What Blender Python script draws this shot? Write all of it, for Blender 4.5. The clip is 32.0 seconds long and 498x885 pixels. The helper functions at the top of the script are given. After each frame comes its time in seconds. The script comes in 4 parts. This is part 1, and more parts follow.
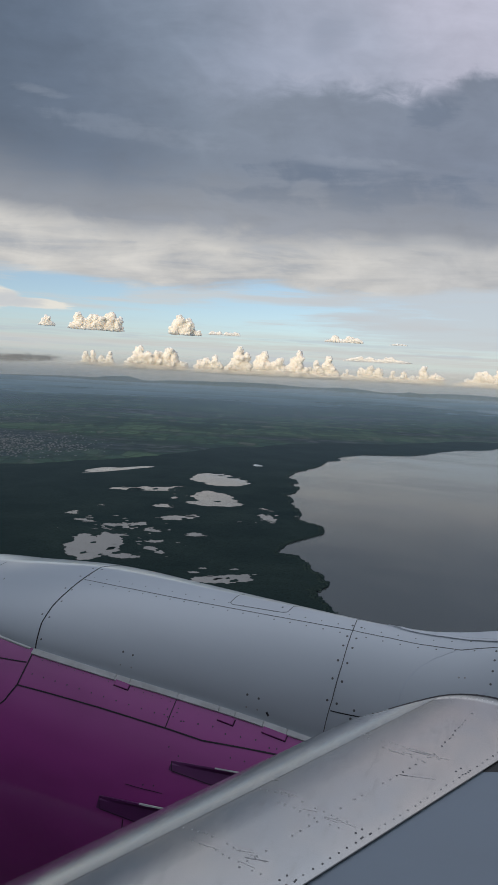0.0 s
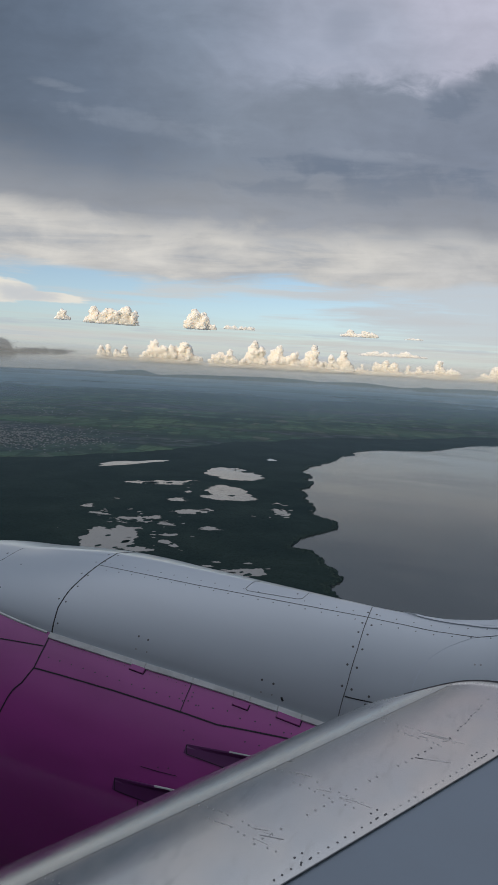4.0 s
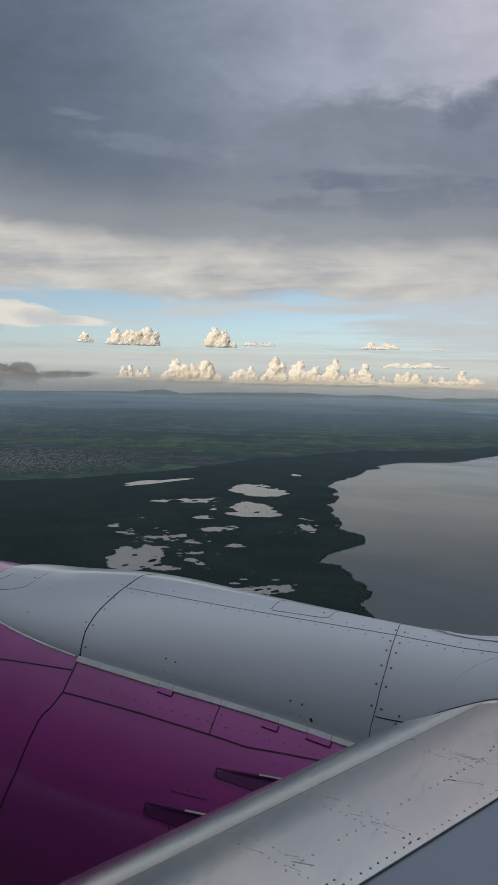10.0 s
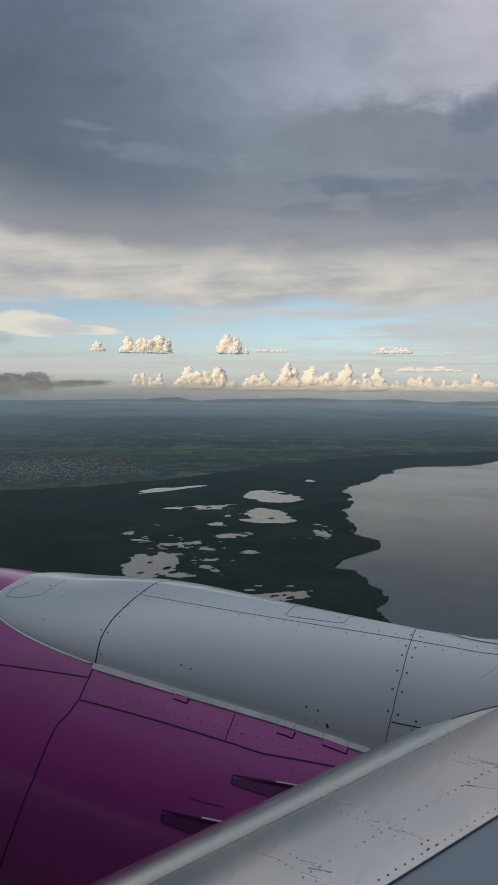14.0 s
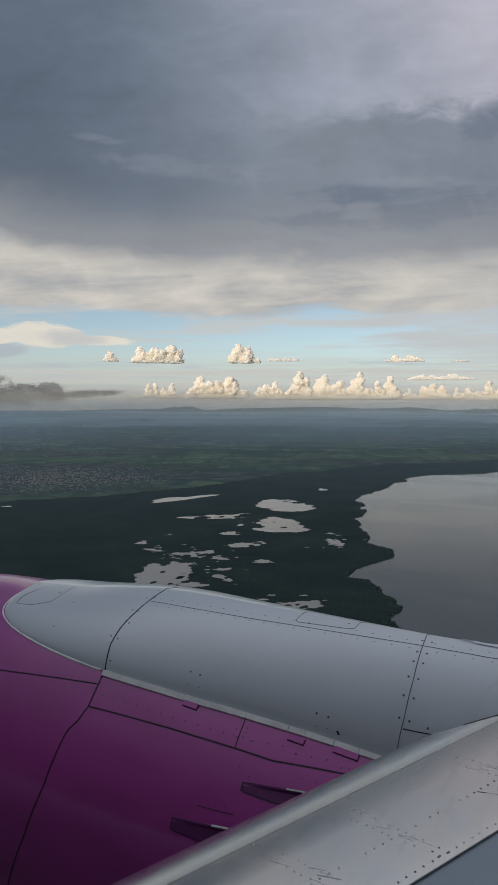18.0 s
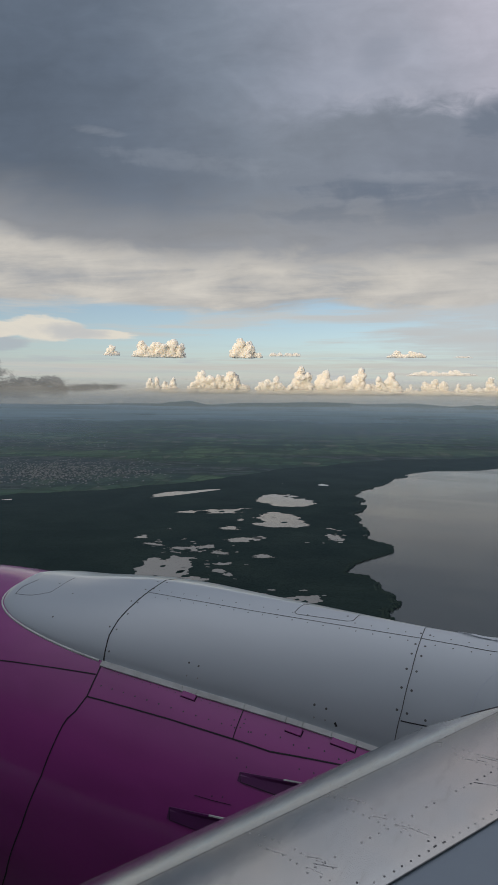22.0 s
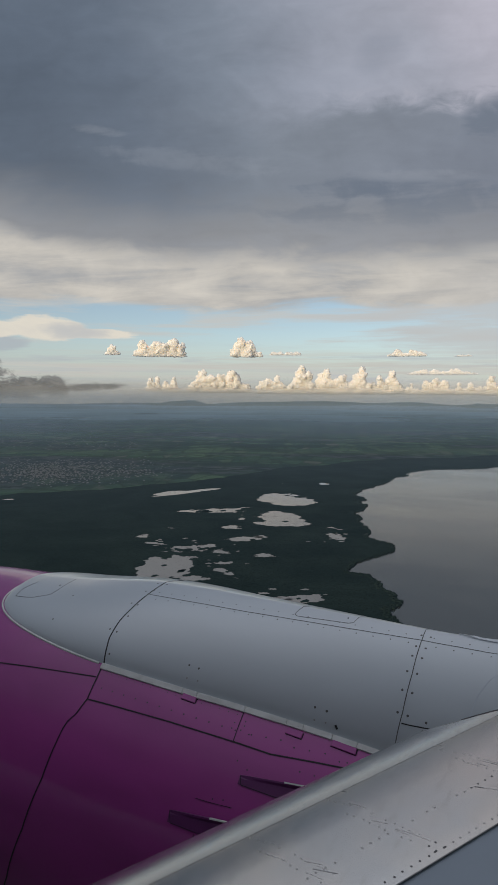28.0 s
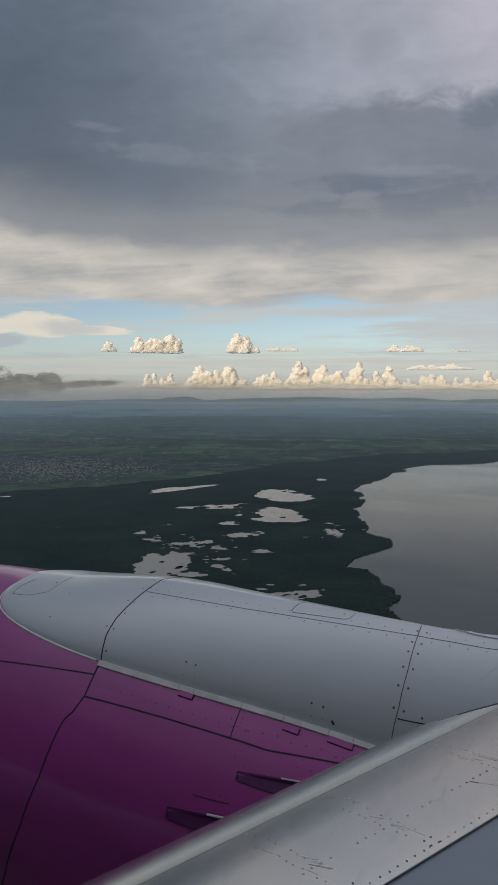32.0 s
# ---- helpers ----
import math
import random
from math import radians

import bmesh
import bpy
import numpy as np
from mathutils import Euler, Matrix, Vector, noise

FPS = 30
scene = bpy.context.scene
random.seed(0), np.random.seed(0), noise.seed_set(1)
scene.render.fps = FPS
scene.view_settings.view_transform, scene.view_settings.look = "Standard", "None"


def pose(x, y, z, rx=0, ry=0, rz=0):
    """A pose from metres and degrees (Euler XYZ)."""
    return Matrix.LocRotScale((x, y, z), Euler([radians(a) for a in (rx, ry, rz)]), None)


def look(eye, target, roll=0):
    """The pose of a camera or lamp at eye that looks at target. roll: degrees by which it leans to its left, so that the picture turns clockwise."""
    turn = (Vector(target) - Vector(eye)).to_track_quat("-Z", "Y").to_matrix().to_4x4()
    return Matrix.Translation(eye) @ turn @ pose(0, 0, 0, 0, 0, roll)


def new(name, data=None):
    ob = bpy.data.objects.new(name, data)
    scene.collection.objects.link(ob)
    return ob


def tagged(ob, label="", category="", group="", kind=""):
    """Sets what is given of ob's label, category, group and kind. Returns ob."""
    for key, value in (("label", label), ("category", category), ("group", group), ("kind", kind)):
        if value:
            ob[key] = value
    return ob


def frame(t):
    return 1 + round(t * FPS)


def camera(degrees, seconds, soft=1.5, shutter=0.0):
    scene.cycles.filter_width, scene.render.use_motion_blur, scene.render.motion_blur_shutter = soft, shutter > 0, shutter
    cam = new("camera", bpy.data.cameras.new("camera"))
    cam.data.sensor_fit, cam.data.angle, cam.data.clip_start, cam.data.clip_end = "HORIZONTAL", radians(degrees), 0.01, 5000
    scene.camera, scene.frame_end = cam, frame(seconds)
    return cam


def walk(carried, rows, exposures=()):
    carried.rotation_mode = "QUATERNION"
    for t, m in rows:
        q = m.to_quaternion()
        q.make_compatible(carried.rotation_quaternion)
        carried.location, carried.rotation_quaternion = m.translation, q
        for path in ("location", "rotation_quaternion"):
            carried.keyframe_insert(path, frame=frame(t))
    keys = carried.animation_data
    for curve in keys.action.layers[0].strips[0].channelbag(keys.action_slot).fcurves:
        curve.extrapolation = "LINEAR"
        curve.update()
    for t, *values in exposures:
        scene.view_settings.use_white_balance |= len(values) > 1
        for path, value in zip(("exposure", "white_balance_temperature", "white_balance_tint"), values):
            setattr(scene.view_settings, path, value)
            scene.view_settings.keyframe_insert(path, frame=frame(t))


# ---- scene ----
cam = camera(40.36, 32.0)
walk(cam, [
    (0, pose(-0.0388, -0.0104, 100.0620, 84.426, -3.078, 26.762)),
    (0.5, pose(-0.0358, -0.0141, 100.0573, 84.514, -2.983, 26.961)),
    (1, pose(-0.0346, -0.0132, 100.0513, 84.511, -2.886, 27.158)),
    (1.5, pose(-0.0362, -0.0151, 100.0416, 84.433, -2.951, 27.356)),
    (2, pose(-0.0368, -0.0137, 100.0327, 84.261, -3.008, 27.569)),
    (2.5, pose(-0.0358, -0.0100, 100.0236, 84.109, -3.054, 27.769)),
    (3, pose(-0.0379, -0.0116, 100.0172, 83.993, -3.141, 27.879)),
    (3.5, pose(-0.0428, -0.0163, 100.0121, 83.909, -3.262, 27.950)),
    (5.5, pose(-0.0431, -0.0180, 100.0152, 83.951, -2.869, 28.358)),
    (6, pose(-0.0402, -0.0151, 100.0207, 84.023, -2.594, 28.429)),
    (6.5, pose(-0.0376, -0.0142, 100.0258, 84.240, -2.422, 28.533)),
    (7, pose(-0.0347, -0.0126, 100.0286, 84.518, -2.245, 28.685)),
    (7.5, pose(-0.0326, -0.0148, 100.0346, 84.699, -2.036, 28.831)),
    (8, pose(-0.0323, -0.0137, 100.0334, 84.839, -1.853, 29.008)),
    (8.5, pose(-0.0323, -0.0147, 100.0321, 84.935, -1.721, 29.201)),
    (9, pose(-0.0297, -0.0157, 100.0318, 84.999, -1.650, 29.430)),
    (9.5, pose(-0.0284, -0.0179, 100.0312, 85.104, -1.561, 29.627)),
    (10, pose(-0.0278, -0.0181, 100.0342, 85.184, -1.404, 29.814)),
    (10.5, pose(-0.0267, -0.0171, 100.0376, 85.242, -1.224, 30.016)),
    (11, pose(-0.0258, -0.0165, 100.0402, 85.271, -1.043, 30.231)),
    (11.5, pose(-0.0240, -0.0180, 100.0427, 85.303, -0.876, 30.433)),
    (12, pose(-0.0213, -0.0176, 100.0426, 85.364, -0.734, 30.638)),
    (12.5, pose(-0.0189, -0.0118, 100.0404, 85.402, -0.535, 30.818)),
    (13, pose(-0.0179, -0.0126, 100.0367, 85.477, -0.471, 30.901)),
    (13.5, pose(-0.0170, -0.0152, 100.0346, 85.570, -0.478, 30.897)),
    (14, pose(-0.0186, -0.0189, 100.0315, 85.693, -0.525, 30.872)),
    (14.5, pose(-0.0179, -0.0154, 100.0261, 85.830, -0.505, 30.945)),
    (16.5, pose(-0.0104, -0.0089, 100.0121, 86.179, -0.339, 31.495)),
    (17, pose(-0.0076, -0.0027, 100.0093, 86.326, -0.265, 31.626)),
    (17.5, pose(-0.0063, -0.0012, 100.0063, 86.455, -0.239, 31.756)),
    (18, pose(-0.0045, 0.0007, 100.0045, 86.452, -0.140, 31.882)),
    (18.5, pose(-0.0025, -0.0006, 100.0009, 86.401, -0.061, 31.957)),
    (19, pose(-0.0012, -0.0008, 99.9992, 86.407, -0.035, 31.979)),
    (19.5, pose(-0.0021, 0.0011, 99.9969, 86.459, -0.077, 31.968)),
    (20, pose(-0.0011, 0.0061, 99.9948, 86.399, -0.094, 32.026)),
    (20.5, pose(0.0002, 0.0024, 99.9927, 86.286, -0.214, 32.061)),
    (21, pose(0.0004, 0.0036, 99.9887, 86.171, -0.331, 32.067)),
    (21.5, pose(-0.0006, 0.0035, 99.9856, 86.095, -0.447, 32.024)),
    (22, pose(-0.0018, 0.0077, 99.9847, 86.022, -0.535, 31.979)),
    (22.5, pose(0.0005, 0.0107, 99.9848, 86.001, -0.615, 31.978)),
    (23, pose(0.0004, 0.0109, 99.9821, 86.045, -0.832, 31.992)),
    (23.5, pose(-0.0002, 0.0104, 99.9806, 86.105, -0.977, 32.007)),
    (24, pose(0.0018, 0.0126, 99.9838, 86.093, -0.872, 32.080)),
    (24.5, pose(0.0009, 0.0134, 99.9836, 86.093, -0.777, 32.168)),
    (25, pose(-0.0011, 0.0169, 99.9831, 86.036, -0.672, 32.232)),
    (25.5, pose(-0.0036, 0.0243, 99.9843, 85.915, -0.605, 32.284)),
    (27.5, pose(-0.0019, 0.0176, 99.9986, 85.908, -0.404, 32.105)),
    (28, pose(-0.0010, 0.0192, 100.0013, 85.947, -0.365, 32.042)),
    (28.5, pose(-0.0005, 0.0171, 100.0042, 85.984, -0.376, 31.982)),
    (29, pose(0.0011, 0.0183, 100.0044, 85.897, -0.356, 31.982)),
    (29.5, pose(0.0010, 0.0179, 100.0045, 85.759, -0.290, 31.961)),
    (30, pose(0.0004, 0.0215, 100.0063, 85.685, -0.186, 31.934)),
    (30.5, pose(-0.0002, 0.0216, 100.0083, 85.715, -0.168, 31.904)),
    (31, pose(0.0003, 0.0205, 100.0098, 85.711, -0.158, 31.903)),
    (31.5, pose(0.0036, 0.0203, 100.0101, 85.639, -0.138, 31.892)),
    (32, pose(0.0077, 0.0223, 100.0069, 85.618, -0.134, 31.788)),
], [(0, 0.17, 6170, 10), (8, 0.13, 6280, 10), (16.5, 0.08, 6410, 10), (24, 0.03, 6470, 10), (32, 0.03, 6520, 10)])

# ---- world: broken cloud deck over a hazy blue gap, low warm sun ----
TO_SUN = Vector((-0.05, -0.95, 0.30)).normalized()
VIEW_TURN = 31.0   # degrees by which the windows' outlook lies ahead of square


def scaled(tree, factor=1.0):
    """A node that multiplies a colour."""
    n = tree.nodes.new("ShaderNodeVectorMath")
    n.operation = "SCALE"
    n.inputs["Scale"].default_value = factor
    return n


class Net:
    """Shortcuts for wiring a node tree."""

    def __init__(self, tree):
        self.t = tree

    def put(self, sock, v):
        if isinstance(v, (int, float)):
            sock.default_value = v
        elif isinstance(v, (tuple, list)):
            sock.default_value = (*v, 1.0) if len(v) == 3 and sock.type == "RGBA" else v
        else:
            self.t.links.new(v, sock)

    def math(self, op, a, b=0.0, c=0.0):
        n = self.t.nodes.new("ShaderNodeMath")
        n.operation = op
        for s, v in zip(n.inputs, (a, b, c)):
            self.put(s, v)
        return n.outputs[0]

    def step(self, v, lo, hi, a=0.0, b=1.0):
        n = self.t.nodes.new("ShaderNodeMapRange")
        n.interpolation_type = "SMOOTHSTEP"
        for s, q in zip(n.inputs, (v, lo, hi, a, b)):
            self.put(s, q)
        return n.outputs[0]

    def mix(self, f, a, b):
        n = self.t.nodes.new("ShaderNodeMix")
        n.data_type = "RGBA"
        self.put(n.inputs[0], f)
        self.put(n.inputs[6], a)
        self.put(n.inputs[7], b)
        return n.outputs[2]

    def noise(self, vec, scale, detail=4.0, rough=0.55, warp=0.0):
        n = self.t.nodes.new("ShaderNodeTexNoise")
        self.put(n.inputs["Vector"], vec)
        for k, v in (("Scale", scale), ("Detail", detail), ("Roughness", rough), ("Distortion", warp)):
            self.put(n.inputs[k], v)
        return n.outputs["Fac"]

    def xyz(self, x, y, z):
        n = self.t.nodes.new("ShaderNodeCombineXYZ")
        for s, v in zip(n.inputs, (x, y, z)):
            self.put(s, v)
        return n.outputs[0]

    def ramp(self, f, stops):
        n = self.t.nodes.new("ShaderNodeValToRGB")
        e = n.color_ramp.elements
        while len(e) < len(stops):
            e.new(0.5)
        for q, (p, c) in zip(e, stops):
            q.position, q.color = p, (*c, 1.0)
        self.put(n.inputs[0], f)
        return n.outputs[0]

    def curve(self, v, lo, hi, points):
        """A smooth value through (place, value) pairs, with places from 0 at lo to 1 at hi."""
        n = self.t.nodes.new("ShaderNodeMapRange")
        for s, q in zip(n.inputs, (v, lo, hi, 0.0, 1.0)):
            self.put(s, q)
        r = self.ramp(n.outputs[0], [(p, (q, q, q)) for p, q in points])
        r.node.color_ramp.interpolation = "EASE"
        return r


def build_world():
    world = bpy.data.worlds.new("sky")
    world.use_nodes = True
    t = world.node_tree
    t.nodes.clear()
    n = Net(t)
    sky = t.nodes.new("ShaderNodeTexSky")
    sky.sky_type, sky.sun_disc = "NISHITA", False
    sky.sun_elevation, sky.sun_rotation = math.asin(TO_SUN.z), math.atan2(TO_SUN.x, TO_SUN.y)
    sky.altitude, sky.dust_density, sky.ozone_density = 1500, 1.0, 1.1
    clear = scaled(t, SKY_CLEAR)
    t.links.new(sky.outputs[0], clear.inputs[0])
    co = t.nodes.new("ShaderNodeTexCoord")
    rot = t.nodes.new("ShaderNodeVectorRotate")
    rot.rotation_type = "Z_AXIS"
    rot.inputs["Angle"].default_value = -radians(VIEW_TURN)
    t.links.new(co.outputs["Generated"], rot.inputs["Vector"])
    sep = t.nodes.new("ShaderNodeSeparateXYZ")
    t.links.new(rot.outputs[0], sep.inputs[0])
    side, ahead, up = sep.outputs
    flat_co = n.xyz(n.math("MULTIPLY", side, 2.2), n.math("MULTIPLY", up, 26.0), 3.0)
    streak = n.noise(flat_co, 1.6, 7.0, 0.6, 0.25)
    long_co = n.xyz(n.math("MULTIPLY", side, 1.2), n.math("MULTIPLY", up, 9.0), 8.0)
    roll = n.noise(long_co, 2.0, 6.0, 0.55, 0.6)
    # haze up from the horizon
    col = n.mix(n.step(up, -0.01, 0.090, 0.92, 0.20), clear.outputs[0], (0.430, 0.455, 0.465))
    # thin sheets in and below the gap
    col = n.mix(n.math("MULTIPLY", n.step(streak, 0.47, 0.68, 0.0, 0.75), n.step(up, 0.0, 0.02)), col, (0.545, 0.535, 0.505))
    grey_sheet = n.math("MULTIPLY", n.step(n.noise(flat_co, 2.6, 5.0, 0.6, 0.2), 0.52, 0.66, 0.0, 0.6), n.step(up, 0.085, 0.04))
    col = n.mix(grey_sheet, col, (0.42, 0.45, 0.49))
    thin = n.noise(n.xyz(n.math("MULTIPLY", side, 2.6), n.math("MULTIPLY", up, 75.0), 21.0), 1.4, 6.0, 0.6, 0.3)
    col = n.mix(n.math("MULTIPLY", n.step(thin, 0.46, 0.66, 0.0, 0.75), n.step(up, 0.075, 0.045)), col, (0.525, 0.505, 0.465))
    col = n.mix(n.math("MULTIPLY", n.step(thin, 0.50, 0.34, 0.0, 0.45), n.step(up, 0.075, 0.045)), col, (0.43, 0.455, 0.475))
    veil = n.math("MULTIPLY", n.step(n.math("ADD", side, n.math("MULTIPLY", n.math("SUBTRACT", streak, 0.5), 0.8)), 0.10, 0.30, 0.0, 0.8), n.step(up, 0.03, 0.07))
    col = n.mix(veil, col, (0.50, 0.51, 0.51))
    # a broad lens of cloud ahead in the gap, and smoky scud low on the skyline
    puff = n.math("SUBTRACT", n.noise(n.xyz(n.math("MULTIPLY", side, 30.0), n.math("MULTIPLY", up, 75.0), 2.0), 1.0, 6.0, 0.58, 0.3), 0.5)
    thread = n.math("SUBTRACT", n.noise(n.xyz(n.math("MULTIPLY", side, 12.0), n.math("MULTIPLY", up, 190.0), 4.0), 1.0, 4.0, 0.55, 0.3), 0.5)

    def blob(x, y, wx, wy, tilt=0.0, rag=0.9, rag_flat=0.5):
        u = n.math("DIVIDE", n.math("SUBTRACT", side, x), wx)
        v = n.math("DIVIDE", n.math("SUBTRACT", n.math("SUBTRACT", up, y), n.math("MULTIPLY", n.math("SUBTRACT", side, x), tilt)), wy)
        d = n.math("SUBTRACT", 1.0, n.math("ADD", n.math("MULTIPLY", u, u), n.math("MULTIPLY", v, v)))
        return n.math("ADD", n.math("ADD", d, n.math("MULTIPLY", puff, rag)), n.math("MULTIPLY", thread, rag_flat))
    most = lambda *q: q[0] if len(q) == 1 else n.math("MAXIMUM", q[0], most(*q[1:]))
    lens = most(blob(-0.300, 0.0905, 0.060, 0.0180, -0.05, 1.3), blob(-0.250, 0.0850, 0.080, 0.0080, -0.02, 1.3, 0.9), blob(-0.385, 0.0865, 0.080, 0.013, 0.05, 0.9))
    warm = n.mix(n.step(blob(-0.266, 0.087, 0.046, 0.012, -0.05, 1.8), -0.5, 0.9, 0.0, 0.8), (0.73, 0.68, 0.585), (0.47, 0.485, 0.50))
    warm = n.mix(n.step(puff, -0.2, 0.25, 0.0, 0.35), warm, (0.60, 0.58, 0.54))
    col = n.mix(n.step(blob(-0.365, 0.069, 0.052, 0.013, 0.0, 1.2), 0.0, 0.7, 0.0, 0.8), col, (0.40, 0.44, 0.475))
    col = n.mix(n.step(lens, -0.08, 0.42, 0.0, 0.97), col, warm)
    wool = n.math("SUBTRACT", n.noise(n.xyz(n.math("MULTIPLY", side, 58.0), n.math("MULTIPLY", up, 92.0), 6.0), 1.0, 7.0, 0.62, 0.6), 0.5)
    smoke = most(blob(-0.335, 0.008, 0.062, 0.0170, 0.0, 1.6, 0.3), blob(-0.298, 0.010, 0.028, 0.0160, 0.0, 1.5, 0.3), blob(-0.400, 0.030, 0.050, 0.0180, 0.0, 1.3, 0.1), blob(-0.39, 0.002, 0.08, 0.012, 0.0, 1.2, 0.1))
    smoke = n.math("ADD", smoke, n.math("MULTIPLY", wool, 3.8))
    ash = n.mix(n.step(n.math("ADD", wool, n.math("MULTIPLY", n.math("SUBTRACT", up, 0.010), 6.0)), -0.12, 0.22), (0.062, 0.068, 0.078), (0.190, 0.190, 0.188))
    col = n.mix(n.step(smoke, -0.25, 0.75, 0.0, 0.93), col, ash)
    trail = n.step(n.math("ADD", blob(-0.245, 0.0100, 0.062, 0.0062, 0.05, 1.3, 1.2), n.math("MULTIPLY", wool, 1.8)), -0.1, 1.0, 0.0, 0.85)
    col = n.mix(trail, col, (0.075, 0.080, 0.090))
    # main deck: slate cloud with a pale torn foot, dark to the left, thinning to lilac light above a ragged shelf on the right
    fore = n.math("MAXIMUM", ahead, 0.25)
    u, v = n.math("DIVIDE", side, fore), n.math("DIVIDE", up, fore)
    centred = lambda q: n.math("SUBTRACT", q, 0.5)
    times = lambda q, k: n.math("MULTIPLY", q, k)
    plus = lambda *q: q[0] if len(q) == 1 else n.math("ADD", q[0], plus(*q[1:]))
    soft = centred(n.noise(n.xyz(times(u, 3.0), times(v, 6.0), 5.0), 1.3, 3.0, 0.5, 0.4))
    lump = centred(n.noise(n.xyz(times(u, 5.0), times(v, 11.0), 7.0), 1.5, 6.0, 0.55, 0.5))
    curl = centred(n.noise(n.xyz(times(u, 16.0), times(v, 24.0), 9.0), 1.2, 7.0, 0.60, 0.5))
    drawn = centred(n.noise(n.xyz(times(u, 4.0), times(plus(v, times(u, -0.05)), 34.0), 12.0), 1.3, 7.0, 0.60, 0.5))

    def patch(x, y, wx, wy, lo, hi, amount, tilt=0.0, rag=0.9):
        a = n.math("DIVIDE", n.math("SUBTRACT", u, x), wx)
        c = n.math("DIVIDE", n.math("SUBTRACT", n.math("SUBTRACT", v, y), times(n.math("SUBTRACT", u, x), tilt)), wy)
        d = n.math("SUBTRACT", 1.0, plus(times(a, a), times(c, c)))
        d = n.math("MAXIMUM", d, -2.5)
        return n.step(plus(d, times(curl, rag * 4.2), times(drawn, rag * 4.0), times(lump, rag * 3.2)), lo - 0.5, hi + 0.7, 0.0, amount)
    # slate body, and the light field above it
    slate = n.ramp(n.step(plus(u, times(soft, 0.22)), -0.42, 0.42), [(0.0, (0.112, 0.138, 0.178)), (0.22, (0.140, 0.168, 0.212)), (0.5, (0.196, 0.224, 0.268)), (0.75, (0.212, 0.238, 0.286)), (1.0, (0.198, 0.222, 0.272))])
    lit = n.ramp(n.step(plus(u, times(v, 0.30), times(soft, 0.16), times(lump, 0.05)), -0.34, 0.58),
                 [(0.0, (0.100, 0.128, 0.172)), (0.22, (0.125, 0.155, 0.203)), (0.45, (0.198, 0.232, 0.288)), (0.66, (0.300, 0.325, 0.392)), (0.86, (0.345, 0.360, 0.425)), (1.0, (0.45, 0.44, 0.51))])
    shelf = n.curve(u, -0.4, 0.4, [(0.0, 0.36), (0.4, 0.36), (0.55, 0.398), (0.65, 0.410), (0.78, 0.415), (0.92, 0.425), (1.0, 0.450)])
    width = n.curve(u, -0.4, 0.4, [(0.0, 0.16), (0.40, 0.12), (0.58, 0.045), (0.66, 0.017), (1.0, 0.015)])
    rim = n.math("DIVIDE", plus(n.math("SUBTRACT", v, shelf), times(curl, 0.050), times(lump, 0.050), times(drawn, 0.02)), width)
    base = n.mix(n.step(rim, -1.0, 1.0), slate, lit)
    crest = n.math("MULTIPLY", n.step(n.math("ABSOLUTE", n.math("SUBTRACT", rim, 0.9)), 1.6, 0.0, 0.0, 0.5), n.math("MULTIPLY", n.step(curl, -0.02, 0.16), n.step(u, 0.06, 0.16)))
    base = n.mix(crest, base, (0.40, 0.40, 0.455))
    dark, pale = (0.118, 0.146, 0.192), (0.262, 0.286, 0.330)
    for q, c in ((patch(0.235, 0.272, 0.20, 0.034, -0.1, 0.9, 0.58, 0.02, 1.2), dark), (patch(0.13, 0.292, 0.07, 0.018, -0.1, 0.8, 0.40, -0.05, 1.3), dark), (patch(0.10, 0.262, 0.16, 0.010, 0.0, 0.8, 0.34, -0.05, 1.3), dark),
                 (patch(-0.17, 0.316, 0.075, 0.011, 0.0, 0.8, 0.32, 0.03, 1.2), dark), (patch(0.33, 0.398, 0.035, 0.030, -0.1, 0.9, 0.50, 0.5, 1.4), dark), (patch(0.165, 0.49, 0.035, 0.030, 0.0, 0.9, 0.24, 0.2, 0.7), dark),
                 (patch(0.24, 0.316, 0.085, 0.008, 0.0, 0.8, 0.42, 0.02, 1.1), pale), (patch(-0.24, 0.378, 0.035, 0.006, 0.0, 0.8, 0.30, -0.12, 0.9), pale), (patch(-0.10, 0.335, 0.11, 0.014, 0.0, 0.9, 0.22, -0.1, 1.3), pale)):
        base = n.mix(q, base, c)
    # the foot: grey-brown, then cream where the low light comes through
    foot = n.curve(u, -0.4, 0.4, [(0.0, 0.234), (0.24, 0.208), (0.34, 0.190), (0.5, 0.199), (0.65, 0.195), (0.8, 0.203), (1.0, 0.214)])
    drop = plus(n.math("SUBTRACT", v, foot), times(soft, 0.060), times(lump, 0.065), times(drawn, 0.030), times(curl, 0.02))
    cream = n.ramp(n.step(plus(drawn, times(lump, 0.9)), -0.30, 0.28), [(0.0, (0.400, 0.408, 0.418)), (0.4, (0.485, 0.470, 0.445)), (1.0, (0.560, 0.530, 0.480))])
    cream = n.mix(n.step(u, 0.12, 0.40, 0.0, 0.55), cream, (0.44, 0.435, 0.43))
    base = n.mix(n.step(drop, 0.115, 0.010, 0.0, 0.70), base, (0.318, 0.322, 0.334))
    base = n.mix(n.step(drop, 0.022, -0.012), base, cream)
    # overhead and behind, unseen, toned to shape the light: brighter beyond the wing, greyed over the cabin side
    zenith = n.mix(n.step(ahead, -0.55, 0.55), (0.22, 0.240, 0.280), (0.80, 0.84, 0.93))
    base = n.mix(n.step(plus(up, times(soft, 0.1)), 0.52, 0.90), base, zenith)
    behind = n.mix(n.step(up, 0.05, 0.35), (0.13, 0.13, 0.135), (0.17, 0.185, 0.215))
